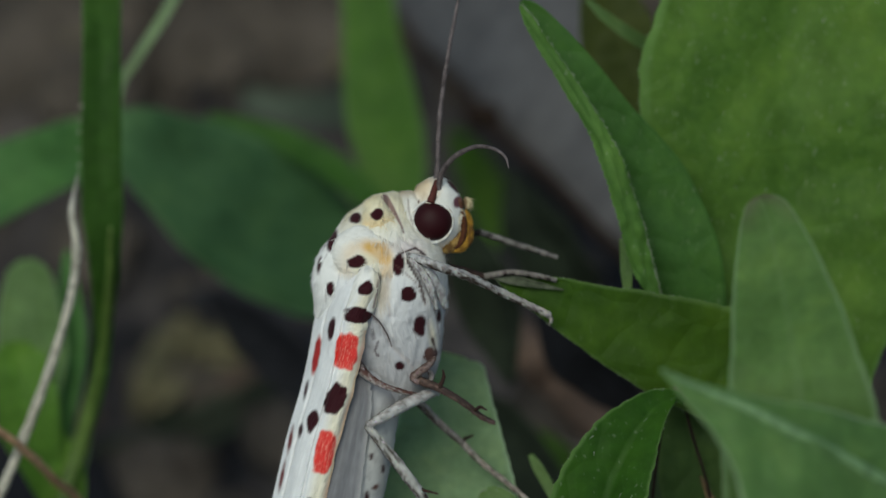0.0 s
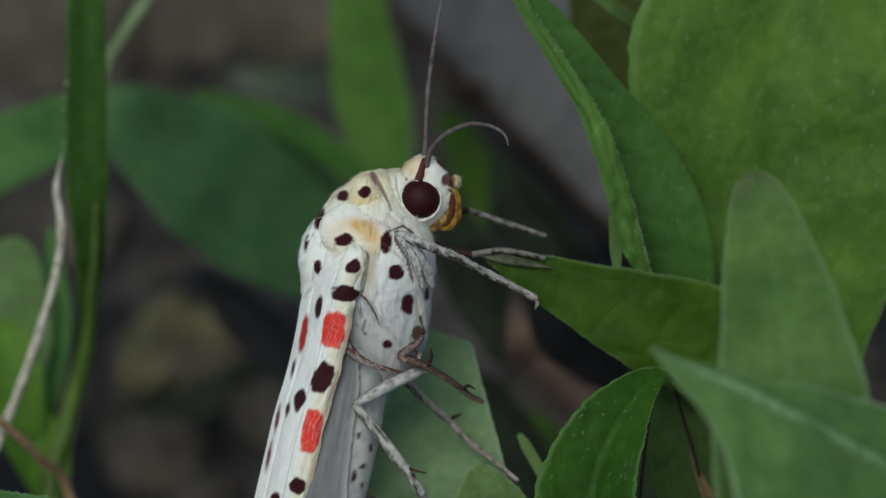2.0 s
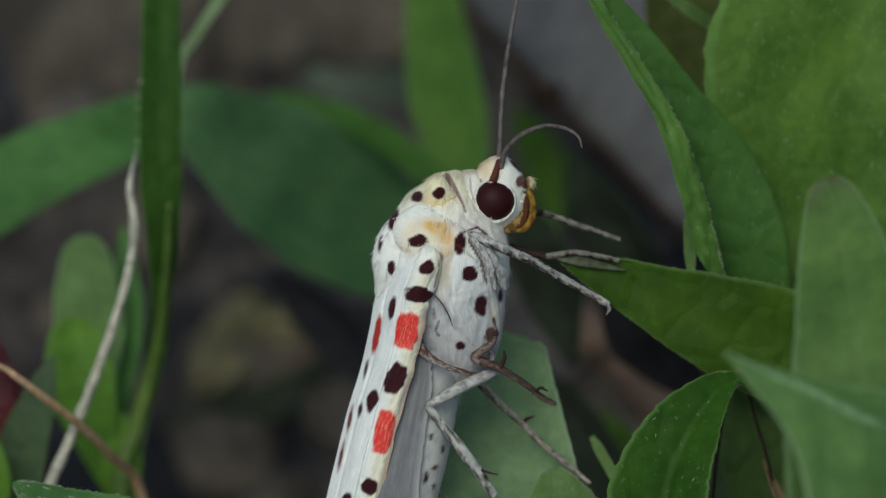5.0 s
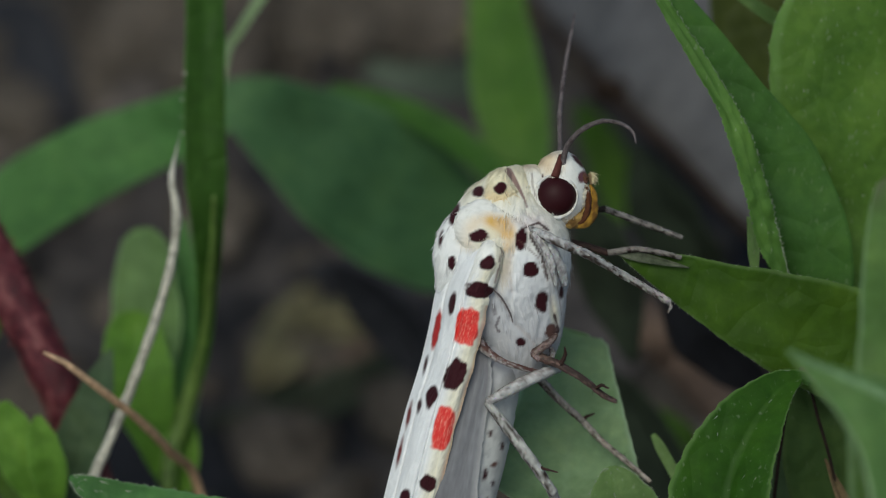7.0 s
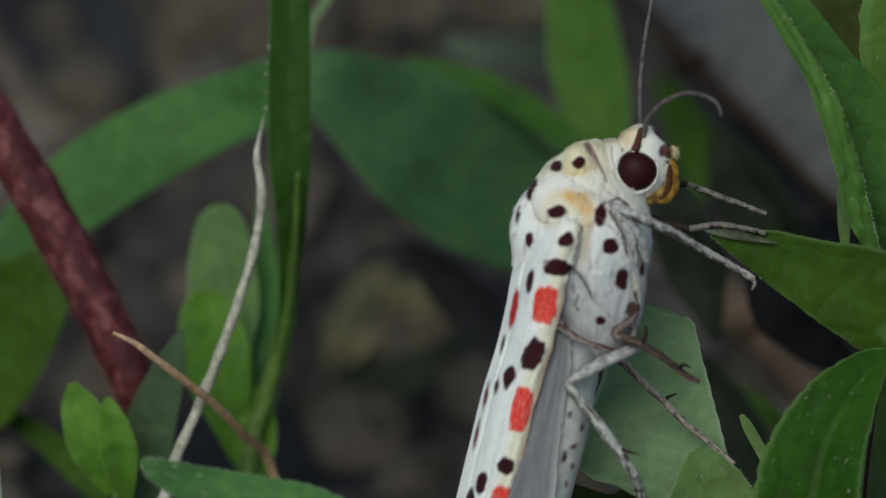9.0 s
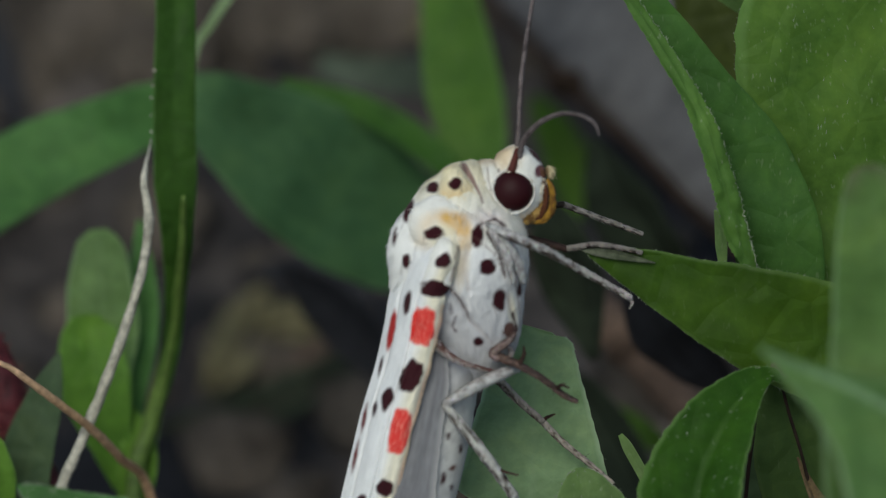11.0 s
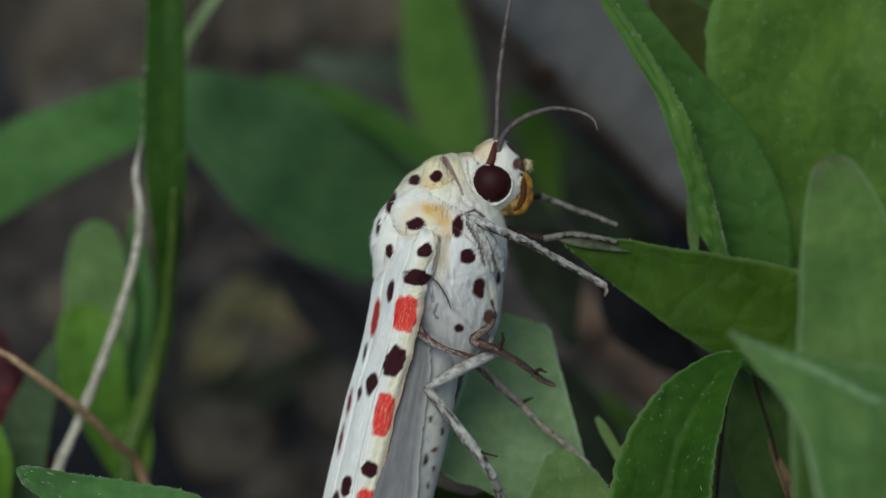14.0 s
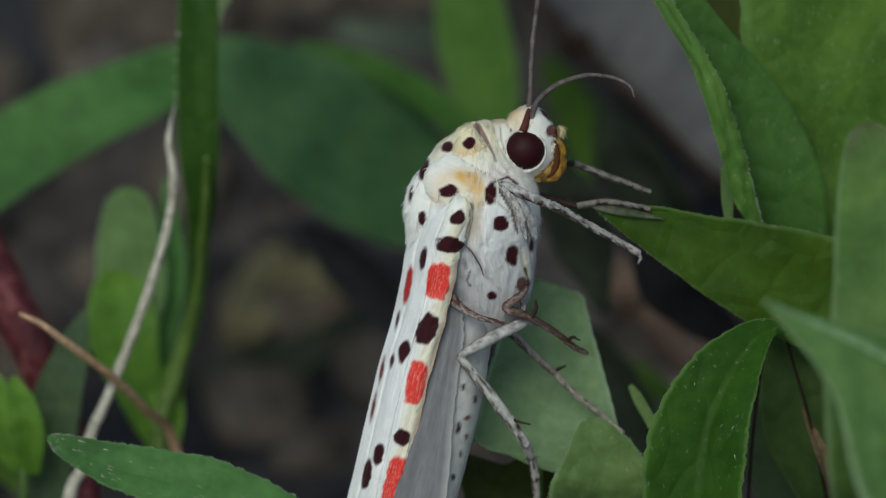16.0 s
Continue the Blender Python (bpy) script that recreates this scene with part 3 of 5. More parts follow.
leaf(back, [(212, 228, 25.2, 30), (150, 256, 24.6, 54), (60, 295, 23.5, 66), (-60, 350, 23, 74), (-200, 440, 22, 74), (-310, 535, 21, 42), (-370, 620, 21, 6)], BLUISH, "arching green leaf", tilt=20, fold=0.1, seed=37)
leaf(back, [(370, 205, 27.5, 8), (450, 228, 27.2, 18), (550, 272, 27, 27), (640, 340, 27, 26), (720, 440, 27, 8)], MID, tilt=-25, seed=39)
leaf(back, [(880, 755, 31, 10), (920, 772, 29, 22), (985, 806, 28, 22), (1050, 850, 28, 8)], DEEP, seed=41, rows=30)
leaf(back, [(800, 230, 43, 10), (830, 280, 41, 30), (860, 350, 40, 36), (870, 450, 39, 10)], DEEP, seed=43, rows=34)
leaf(back, [(430, 176, 44, 20), (520, 192, 44, 30), (640, 200, 45, 30), (760, 240, 45, 10)], GREYGREEN, seed=44, rows=34)


# steep dark leaves, added where the gaps behind are only shaded
leaf(back, [(815, 390, 19, 20), (850, 470, 19, 100), (885, 560, 20, 110), (905, 680, 21, 20)], SHADELEAF, seed=46, rows=34, tilt=62)
leaf(back, [(900, 300, 29, 20), (950, 390, 28, 130), (1010, 480, 28, 130), (1080, 580, 29, 30)], SHADELEAF, seed=48, rows=34, tilt=66)

leaf(back, [(950, 520, 17, 20), (1010, 590, 16, 150), (1080, 660, 16, 150), (1150, 740, 17, 30)], DEEPSHADE, seed=52, rows=34, tilt=72)

leaf(back, [(850, 690, 23, 10), (900, 760, 23, 66), (950, 850, 23, 80), (1000, 950, 23, 60), (1040, 1040, 23, 10)], SHADELEAF, seed=54, rows=34, tilt=50)

# another dark leaf added in place of a shadowed hollow
leaf(back, [(370, 515, 31, 8), (440, 575, 31, 56), (510, 650, 31, 58), (560, 740, 31, 8)], DEEPSHADE, seed=58, rows=34, tilt=45)

side = plant("dark_leaved_plant", -420, 18, "low plant with dark green broad leaves")
leaf(side, [(-190, 535, 17, 16), (-250, 590, 17, 66), (-330, 680, 17.5, 108), (-400, 790, 18, 104), (-440, 920, 18, 40)], DEEP, tilt=10, seed=47)
leaf(side, [(-330, 800, 19, 10), (-240, 866, 19, 22), (-150, 945, 19, 26), (-60, 1040, 19, 10)], DEEP, seed=49, rows=30)
leaf(side, [(-440, 820, 13, 30), (-400, 900, 13, 60), (-360, 1000, 14, 50), (-330, 1100, 15, 10)], DEEP, seed=50, rows=30)
stem(side, [(-440, 900, 18), (-430, 1300, 18), root(-420, 18)], [12, 14, 16], GREENSTEM)

sprout = plant("sprout", 70, 15, "young sprout with small rounded bright green leaves")
leaf(sprout, [(48, 456, 16.4, 14), (50, 482, 16.2, 40), (54, 560, 16, 58), (62, 640, 16, 58), (80, 740, 15.5, 20)], PALE, tilt=10, seed=51, fold=0.12)
leaf(sprout, [(34, 602, 14.4, 16), (33, 632, 14.4, 48), (42, 720, 14.2, 62), (66, 810, 14.4, 40), (90, 900, 14.8, 12)], LIME, tilt=-8, seed=53, fold=0.12)
leaf(sprout, [(118, 440, 17.6, 4), (122, 520, 17.4, 22), (124, 620, 17, 30), (108, 740, 16, 24), (96, 860, 15.4, 8)], BLUISH, tilt=15, seed=55)
leaf(sprout, [(100, 760, 15, 8), (118, 820, 14.5, 30), (112, 900, 14.6, 30), (96, 980, 15, 8)], LIME, seed=56, rows=30)
stem(sprout, [(66, 720, 15.4), (90, 900, 15), (84, 1300, 15), root(70, 15)], [7, 9, 10, 11], GREENSTEM)

low = plant("seedling", -120, 9.5, "seedling with two small oval green leaves")
leaf(low, [(-198, 762, 8.5, 8), (-186, 800, 8.5, 32), (-160, 870, 8.5, 42), (-124, 950, 9, 16)], LIME, seed=57, rows=36, tilt=8)
leaf(low, [(-138, 786, 8, 6), (-130, 830, 8, 28), (-116, 890, 8.2, 32), (-104, 960, 8.8, 12)], LIME, seed=59, rows=36, tilt=-8)
stem(low, [(-122, 945, 9), (-118, 1200, 9.5), root(-120, 9.5)], [7, 8, 9], GREENSTEM)

dull = plant("dull_leaf_plant", -80, 10, "upright dull green leaf of a low plant")
leaf(dull, [(-10, 668, 9.6, 4), (-30, 730, 9.6, 28), (-58, 820, 9.8, 44), (-80, 920, 10, 50), (-92, 1040, 10, 34), (-90, 1150, 10, 8)], DUSK, tilt=12, seed=61)
stem(dull, [(-90, 1130, 10), (-84, 1500, 10), root(-80, 10)], [8, 9, 10], GREENSTEM)

front = plant("front_leaf_plant", 380, -4, "green leaf with a pale hairy edge close to the eye")
leaf(front, [(-80, 892, -4.6, 3), (-66, 900, -4.6, 13), (-44, 912, -4.6, 23), (33, 943, -4.6, 40), (120, 966, -4.7, 51), (208, 994, -4.8, 60), (286, 1030, -4.8, 61), (360, 1068, -4.6, 54), (430, 1120, -4.4, 38), (480, 1180, -4.2, 6)],
     BLUISH, fringe=600, nap=50, hair=1.1, teeth=0.07, waves=0.06, tilt=-16, seed=63, rows=80)
stem(front, [(478, 1170, -4.3), (440, 1500, -4), root(380, -4)], [8, 10, 11], GREENSTEM)

grass = plant("tall_grass", 110, 14, "tall dark green grass blade on a slender stalk")
leaf(grass, [(188, -330, 10, 18), (184, -120, 10, 36), (181, 80, 10, 37), (179, 250, 10, 39), (181, 380, 10.4, 38), (184, 470, 11, 28), (182, 560, 12, 20), (176, 650, 13, 16), (160, 730, 13.6, 12), (136, 810, 14, 4)],
     GRASS, "long dark green blade", fringe=120, name="blade", tilt=-20, fold=0.1, groove=0.0, seed=65, rows=110)
stem(grass, [(196, 400, 10), (193, 500, 11), (184, 590, 12.5), (166, 690, 13.5), (140, 790, 14), (114, 890, 14), (108, 1200, 14), root(110, 14)], [4, 8, 12, 15, 17, 17, 14, 12], LIMESTEM, "lime green stalk", name="stalk", steps=70)
stalk = plant("dry_stalk", -60, 7, "pale dry bent grass stalk")
stem(stalk, [(140, 300, 8.6), (136, 322, 8.2), (131, 346, 7.6), (128, 376, 7.2), (136, 438, 7.2), (126, 520, 7.2), (94, 630, 7.2), (56, 734, 7.2), (20, 822, 7.2), (-20, 930, 7.2), (-60, 1200, 7), root(-60, 7)],
     [0.8, 2.0, 3.6, 6.5, 9.0, 8.5, 9, 9.5, 10, 11, 12, 12], STRAW, name="straw", steps=90, wobble=0.3)
for x, y, r in ((146, 186, 5.0), (143, 212, 3.2), (141, 232, 4.0), (140, 262, 3.0), (141, 290, 3.4)):
    v, f = lump(at(x, y, 9.4), 0.65 * r * U, x + y, 1.2)
    part("bead", v, f, STRAW, grass, "pale dry bead on the blade's edge")
thin = plant("thin_grass", 112, 18, "thin pale green grass blade")
leaf(thin, [(340, -60, 18, 10), (290, 30, 18, 9), (240, 108, 18, 8), (212, 160, 18, 7), (196, 300, 18, 6), (188, 480, 18, 6), (178, 620, 18, 6), (150, 790, 18, 6), (124, 920, 18, 6)], DULL, name="blade", seed=67, rows=60)
stem(thin, [(128, 900, 18), (118, 1300, 18), root(112, 18)], [7, 8, 9], GREENSTEM, name="stalk")
tan = plant("tan_twig", 210, 12, "thin tan dead twig with a broken tip", "twig")
stem(tan, [(-128, 676, 4.6), (-90, 694, 4.8), (-38, 732, 5.4), (38, 790, 6.8), (94, 846, 8.8), (146, 914, 11), (190, 1200, 12), root(210, 12)], [3, 5.5, 7, 8, 8.5, 9, 10, 11], TAN, name="shaft", steps=70, wobble=0.2)
white = plant("bleached_grass", -310, 2, "bleached white dry grass stalk")
stem(white, [(-343, 418, 2), (-352, 455, 2), (-364, 520, 2), (-361, 610, 2), (-347, 735, 2), (-332, 860, 2), (-321, 965, 2), (-312, 1250, 2), root(-310, 2)], [6, 6.5, 6, 6.5, 7, 8, 9, 10, 10], WHITESTRAW, name="straw", steps=80, wobble=0.12)
red = plant("red_stem", 40, 12, "thick dark red stem covered in short hairs", "stem")
rs = stem(red, [(-640, -190, 11), (-520, 20, 11), (-404, 206, 11), (-308, 360, 11), (-212, 523, 11), (-116, 706, 11), (-70, 815, 11.2), (-20, 1000, 11.5), (20, 1400, 12), root(40, 12)],
          [38, 40, 42, 44, 45, 42, 40, 38, 38, 38], REDSTEM, name="shaft", steps=110, sides=20, wobble=0.12)
hv, hf, rnd = [], [], random.Random(4)
for v in rs.data.vertices[:1500]:
    for _ in range(2):
        p = v.co + where(rs) + v.normal * -U + Vector([rnd.uniform(-5, 5) * U for _ in range(3)])
        out = v.normal * rnd.uniform(4, 12) * U + Vector([rnd.uniform(-3, 3) * U for _ in range(3)])
        sd = out.cross(RIGHT + UP).normalized() * 1.6 * U
        hf += [(len(hv), len(hv) + 1, len(hv) + 2)]
        hv += [p + sd, p - sd, p + out]
part("stem_fuzz", hv, hf, mottled("red_hair", [(0.3, (0.12, 0.03, 0.03)), (0.7, (0.26, 0.09, 0.08))], 900), rs, "short reddish hairs", smooth=False)["kind"] = "stuff"


# ---- the moth ----
WHITE, CREAM, YELLOW = (0.92, 0.94, 0.95), (0.86, 0.80, 0.58), (0.76, 0.48, 0.15)
BLACK, RED, GREY, BROWN = (0.038, 0.006, 0.010), (0.76, 0.050, 0.045), (0.37, 0.38, 0.41), (0.13, 0.065, 0.055)
FOLD_SHADE, ROSE = (0.70, 0.60, 0.44), (0.78, 0.70, 0.70)


def blend(a, b, f):
    if f <= 0:
        return a
    return tuple(p + (q - p) * f for p, q in zip(a, b))


def mark(x, y, spot):
    """How far a place lies inside a marking: (x, y, half width, half height, turn in degrees, squareness)."""
    cx, cy, rx, ry, turn, power = spot
    dx, dy = x - cx, y - cy
    if abs(dx) + abs(dy) > 2 * (rx + ry) + 6:
        return 0.0
    a = radians(turn)
    u, v = (dx * math.cos(a) + dy * math.sin(a)) / rx, (-dx * math.sin(a) + dy * math.cos(a)) / ry
    r = (abs(u) ** power + abs(v) ** power) ** (1 / power)
    r += (0.6 if power > 3 else 1) * 0.26 * noise.noise(Vector((x * 0.075, y * 0.075, 5))) + (0.5 if power > 3 else 1) * 0.07 * noise.noise(Vector((x * 0.35, y * 0.2, 9)))
    return max(0.0, min(1.0, (1 - r) * min(rx, ry) / 2.5 + 0.5))


def paint(x, y, ground_tint, marks):
    c = ground_tint
    for spot, tint in marks:
        c = blend(c, tint, mark(x, y, spot))
    return c


def off_line(x, y, line):
    """How far a place lies from a bent line."""
    if not (min(p[0] for p in line) - 16 < x < max(p[0] for p in line) + 16 and min(p[1] for p in line) - 16 < y < max(p[1] for p in line) + 16):
        return 1e3
    best = 1e9
    for (ax, ay), (bx, by) in zip(line, line[1:]):
        dx, dy = bx - ax, by - ay
        f = max(0, min(1, ((x - ax) * dx + (y - ay) * dy) / (dx * dx + dy * dy)))
        best = min(best, math.hypot(x - ax - f * dx, y - ay - f * dy))
    return best


def near_line(x, y, line, width):
    return max(0.0, min(1.0, (width - off_line(x, y, line)) / 1.5 + 0.5))


def valley(x, y, line, width):
    """1 on a crease, falling away to 0 beside it."""
    return math.exp(-min(30.0, (off_line(x, y, line) / width) ** 2))


def loft(stations, tint, rows=90, sides=72, d0=0.0, ruffle=0.0, press=None):
    """A rounded body along rows of (x, y, half width, half depth) on the sheet; tint(x, y, side) colours it, press(x, y) dents it."""
    r = spline(stations, rows)
    verts, tints = [], []
    for i in range(rows):
        x, y, h, hd = r[i]
        h, hd = max(h, 0.5), max(hd, 0.5)
        tx, ty = r[min(i + 1, rows - 1)][:2] - r[max(i - 1, 0)][:2]
        ln = math.hypot(tx, ty) or 1
        nx, ny = -ty / ln, tx / ln
        for j in range(sides):
            a = 2 * math.pi * j / sides
            k = 1 + ruffle * noise.noise(Vector((math.cos(a) * 6, math.sin(a) * 6, i * 0.35))) + ruffle * 0.6 * noise.noise(Vector((math.cos(a) * 17, math.sin(a) * 17, i * 0.9)))
            px, py, pd = x + nx * h * math.cos(a) * k, y + ny * h * math.cos(a) * k, d0 + hd * math.sin(a) * k
            if press and math.sin(a) < 0.3:
                pd -= press(px, py) * math.sin(a) * (1 if pd * math.sin(a) > 0 else 0.3)
            verts.append(at(px, py, pd * U * 1000))
            tints.append(tint(px, py, pd))
    return verts, grid_faces(rows, sides, True), tints


def coat(parent, verts, tints, sides, count, long, wide, lift, seed, drift=0.35):
    """Loose overlapping hair-scales that lie on a lofted body and point along it."""
    rows = len(verts) // sides
    rnd = random.Random(seed)
    hv, hf, ht = [], [], []
    for _ in range(count):
        i, j = rnd.randrange(2, int(rows * 0.82)), rnd.randrange(sides)
        k = i * sides + j
        p = verts[k]
        along = (verts[k + sides] - verts[k - sides])
        if along.length < 1e-9:
            continue
        along.normalize()
        across = (verts[i * sides + (j + 1) % sides] - verts[i * sides + (j - 1) % sides])
        if across.length < 1e-9:
            continue
        across.normalize()
        n = along.cross(across)
        if n.dot(p - verts[i * sides + (j + sides // 2) % sides]) < 0:
            n.negate()
        go = (along + across * rnd.uniform(-drift, drift)).normalized()
        sd = go.cross(n) * wide * U * rnd.uniform(0.6, 1.2)
        ln = long * U * rnd.uniform(0.5, 1.3)
        up = n * lift * U * rnd.uniform(0.2, 1.3)
        b = len(hv)
        hv += [p - go * ln * 0.3, p + sd + up * 0.5 + go * ln * 0.3, p - sd + up * 0.5 + go * ln * 0.3, p + go * ln + up]
        hf += [(b, b + 1, b + 2), (b + 1, b + 3, b + 2)]
        ahead_ = [tints[min(k + q * sides, len(tints) - 1)] for q in (0, 3, 6, 9, 12)]
        if min(sum(c) for c in ahead_) < 1.0:
            del hv[b:], hf[-2:]
            continue
        g = rnd.uniform(0.94, 1.04)
        ht += [tuple(c * g for c in tints[k])] * 4
    ob = part("fur", hv, hf, FUR, parent, "loose overlapping white scales", tints=ht, smooth=False)
    ob["kind"] = "stuff"


CHEST_MARKS = [((668, 380, 12, 10, -20, 2), BLACK), ((629, 386, 12, 9, -30, 2), BLACK), ((588, 426, 7, 20, 20, 2), BLACK), ((572, 462, 4, 14, 10, 2), BLACK),
               ((705, 468, 10, 20, 8, 2), BLACK), ((723, 522, 13, 14, 30, 2), BLACK), ((742, 577, 11, 18, 8, 3), BLACK),
               ((760, 628, 11, 13, 20, 2), BROWN), ((705, 648, 10, 8, 0, 2), BLACK), ((776, 560, 4, 12, 0, 2), BLACK), ((584, 512, 8, 12, 10, 2), BLACK)]
# grooves between plates and leg folds; their shade is drawn as dark brown lines
FOLDS = (((682, 350), (692, 366), (702, 384), (711, 402), (714, 413)), ((650, 414), (672, 420), (700, 434), (722, 452)), ((700, 470), (735, 500), (752, 540)), ((735, 455), (760, 490), (786, 525)), ((757, 462), (775, 500), (789, 545)), ((738, 470), (748, 492)), ((768, 545), (777, 600)), ((655, 555), (672, 575), (692, 612)))


CREASES = (((655, 416), (692, 434), (722, 448), (755, 454)), ((668, 484), (664, 520), (658, 556)), ((722, 461), (750, 500), (772, 545)), ((744, 462), (768, 500), (784, 540)),
           ((690, 486), (682, 520), (690, 560)), ((756, 566), (764, 600), (772, 630)), ((655, 558), (676, 580), (692, 606)), ((690, 610), (720, 640), (738, 660)), ((600, 540), (606, 580)), ((710, 420), (728, 436), (752, 446)))


def chest_dent(x, y):
    h = 5.0 * max(valley(x, y, line, 4.0) for line in CREASES)
    h += 2.2 * noise.noise(Vector((x * 0.10 + y * 0.02, y * 0.03, 12))) + 1.2 * noise.noise(Vector((x * 0.26, y * 0.08, 14)))
    return h + 4.0 * noise.noise(Vector((x * 0.025, y * 0.02, 16)))


STREAKS = (((712, 448), (735, 440), (752, 452)), ((738, 470), (746, 484)), ((752, 468), (768, 498), (778, 524)), ((720, 462), (742, 500), (752, 536)), ((657, 584), (661, 600)), ((668, 606), (662, 622), (668, 630)), ((764, 600), (772, 628), (760, 640)))


def shoulder_yellow(x, y, c):
    ring = math.hypot((x - 646) / 58, (y - 468) / 50)
    f = max(0, min(1, 1.2 - abs(ring - 0.66) / 0.3)) * max(0.2, min(1, (x - 575) / 85)) * max(0, min(1, (498 - y) / 20)) * max(0, min(1, (706 - x) / 14))
    f = min(1, 0.75 * f + 0.9 * max(0, 1 - math.hypot((x - 668) / 34, (y - 448) / 26)))
    c = blend(c, YELLOW, min(1, f * (0.85 + 0.5 * noise.noise(Vector((x * 0.05, y * 0.05, 4))))))
    return blend(c, CREAM, 0.6 * max(0, min(1, (0.5 - ring) / 0.2)))


def chest_tint(x, y, d):
    # greyer downwards, with grey streaks: shade painted into the white
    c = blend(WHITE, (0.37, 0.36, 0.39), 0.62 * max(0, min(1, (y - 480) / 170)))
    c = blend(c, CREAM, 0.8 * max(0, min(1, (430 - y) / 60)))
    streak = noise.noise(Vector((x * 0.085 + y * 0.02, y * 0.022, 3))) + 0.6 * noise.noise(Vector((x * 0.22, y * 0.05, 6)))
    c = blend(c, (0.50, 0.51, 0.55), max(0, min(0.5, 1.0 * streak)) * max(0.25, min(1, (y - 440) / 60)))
    c = blend(c, CREAM, 0.3 * max(0, min(1, (500 - y) / 40)))
    c = shoulder_yellow(x, y, c)
    # tan strip: the shaded fold beside the wing tuft, painted
    c = blend(c, FOLD_SHADE, 0.75 * max(0, min(1, 1.25 - math.hypot((x - 676 + (y - 520) * 0.1) / 15, (y - 516) / 44))))
    c = blend(c, CREAM, 0.8 * max(0, min(1, 1.2 - math.hypot((x - 764 - (y - 596) * 0.12) / 9, (y - 596) / 34))))
    c = blend(c, ROSE, 0.7 * max(0, min(1, 1.2 - math.hypot((x - 722) / 36, (y - 438) / 20))))
    c = paint(x, y, c, CHEST_MARKS)
    for line in FOLDS[1:]:
        c = blend(c, BROWN, 0.55 * near_line(x, y, line, 1.3 + 0.8 * noise.noise(Vector((x * 0.08, y * 0.08, 21)))))
    c = blend(c, (0.20, 0.09, 0.09), 0.85 * near_line(x, y, FOLDS[0], 5.6 - 4.0 * max(0, min(1, (y - 352) / 50))))
    # shade in the creases, painted in over their dents
    for line in CREASES:
        c = blend(c, (0.46, 0.38, 0.36), 0.4 * valley(x, y, line, 2.6))
    for line in STREAKS:
        c = blend(c, BLACK, 0.9 * near_line(x, y, line, 2.2 + 1.6 * noise.noise(Vector((x * 0.1, y * 0.1, 8)))))
    # painted grey patch for the shaded fold beside the wing
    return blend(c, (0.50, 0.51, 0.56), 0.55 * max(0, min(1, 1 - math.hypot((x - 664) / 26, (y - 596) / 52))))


moth = thing("moth", at(690, 500, 0), "white moth with black and red spots, wings folded", "moth")
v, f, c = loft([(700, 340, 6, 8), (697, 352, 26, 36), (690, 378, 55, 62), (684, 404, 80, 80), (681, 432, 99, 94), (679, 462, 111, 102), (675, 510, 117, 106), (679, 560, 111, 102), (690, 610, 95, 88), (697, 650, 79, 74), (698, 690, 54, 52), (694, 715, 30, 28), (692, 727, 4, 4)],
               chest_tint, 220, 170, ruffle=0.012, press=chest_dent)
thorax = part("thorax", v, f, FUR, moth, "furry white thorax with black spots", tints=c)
coat(thorax, v, c, 170, 6500, 20, 1.2, 1.0, 1, 0.3)


def collar_tint(x, y, d):
    c = blend(CREAM, YELLOW, 0.75 * max(0, min(1, (y - 372) / 50)))
    c = blend(c, WHITE, max(0, min(1, (646 - x) / 24)))
    ahead = x - (680 + (y - 350) * 0.56)
    c = blend(c, blend(ROSE, WHITE, max(0, min(1, (ahead - 8) / 14))), max(0, min(1, ahead / 6)))
    c = blend(c, (0.20, 0.09, 0.09), 0.85 * near_line(x, y, FOLDS[0], 6.6 - 5.0 * max(0, min(1, (y - 352) / 50)) + noise.noise(Vector((x * 0.1, y * 0.1, 31)))))
    return paint(x, y, c, CHEST_MARKS[:2])


def shoulder_tint(x, y, d):
    c = shoulder_yellow(x, y, blend(WHITE, CREAM, 0.25))
    return paint(x, y, c, [((633, 464, 18, 11, -10, 2), BLACK), ((704, 466, 10, 18, 8, 2), BLACK)])


def lobe_tint(x, y, d):
    c = blend(WHITE, CREAM, 0.2 + 0.5 * max(0, min(1, (x - 654) / 12)))
    # crease on the right: its shade drawn as a brown line
    c = blend(c, (0.30, 0.20, 0.18), 0.7 * near_line(x, y, ((670, 486), (667, 515), (660, 545)), 1.8))
    return paint(x, y, c, [((648, 511, 12, 17, 20, 2), BLACK), ((634, 560, 26, 11, 8, 2.5), BLACK)])


def flap_tint(x, y, d):
    c = shoulder_yellow(x, y, blend(WHITE, CREAM, 0.1 + 0.4 * max(0, min(1, (x - 600) / 20))))
    return paint(x, y, c, [((584, 512, 8, 12, 10, 2), BLACK), ((588, 428, 7, 19, 20, 2), BLACK), ((565, 470, 4, 14, 10, 2), BLACK)])


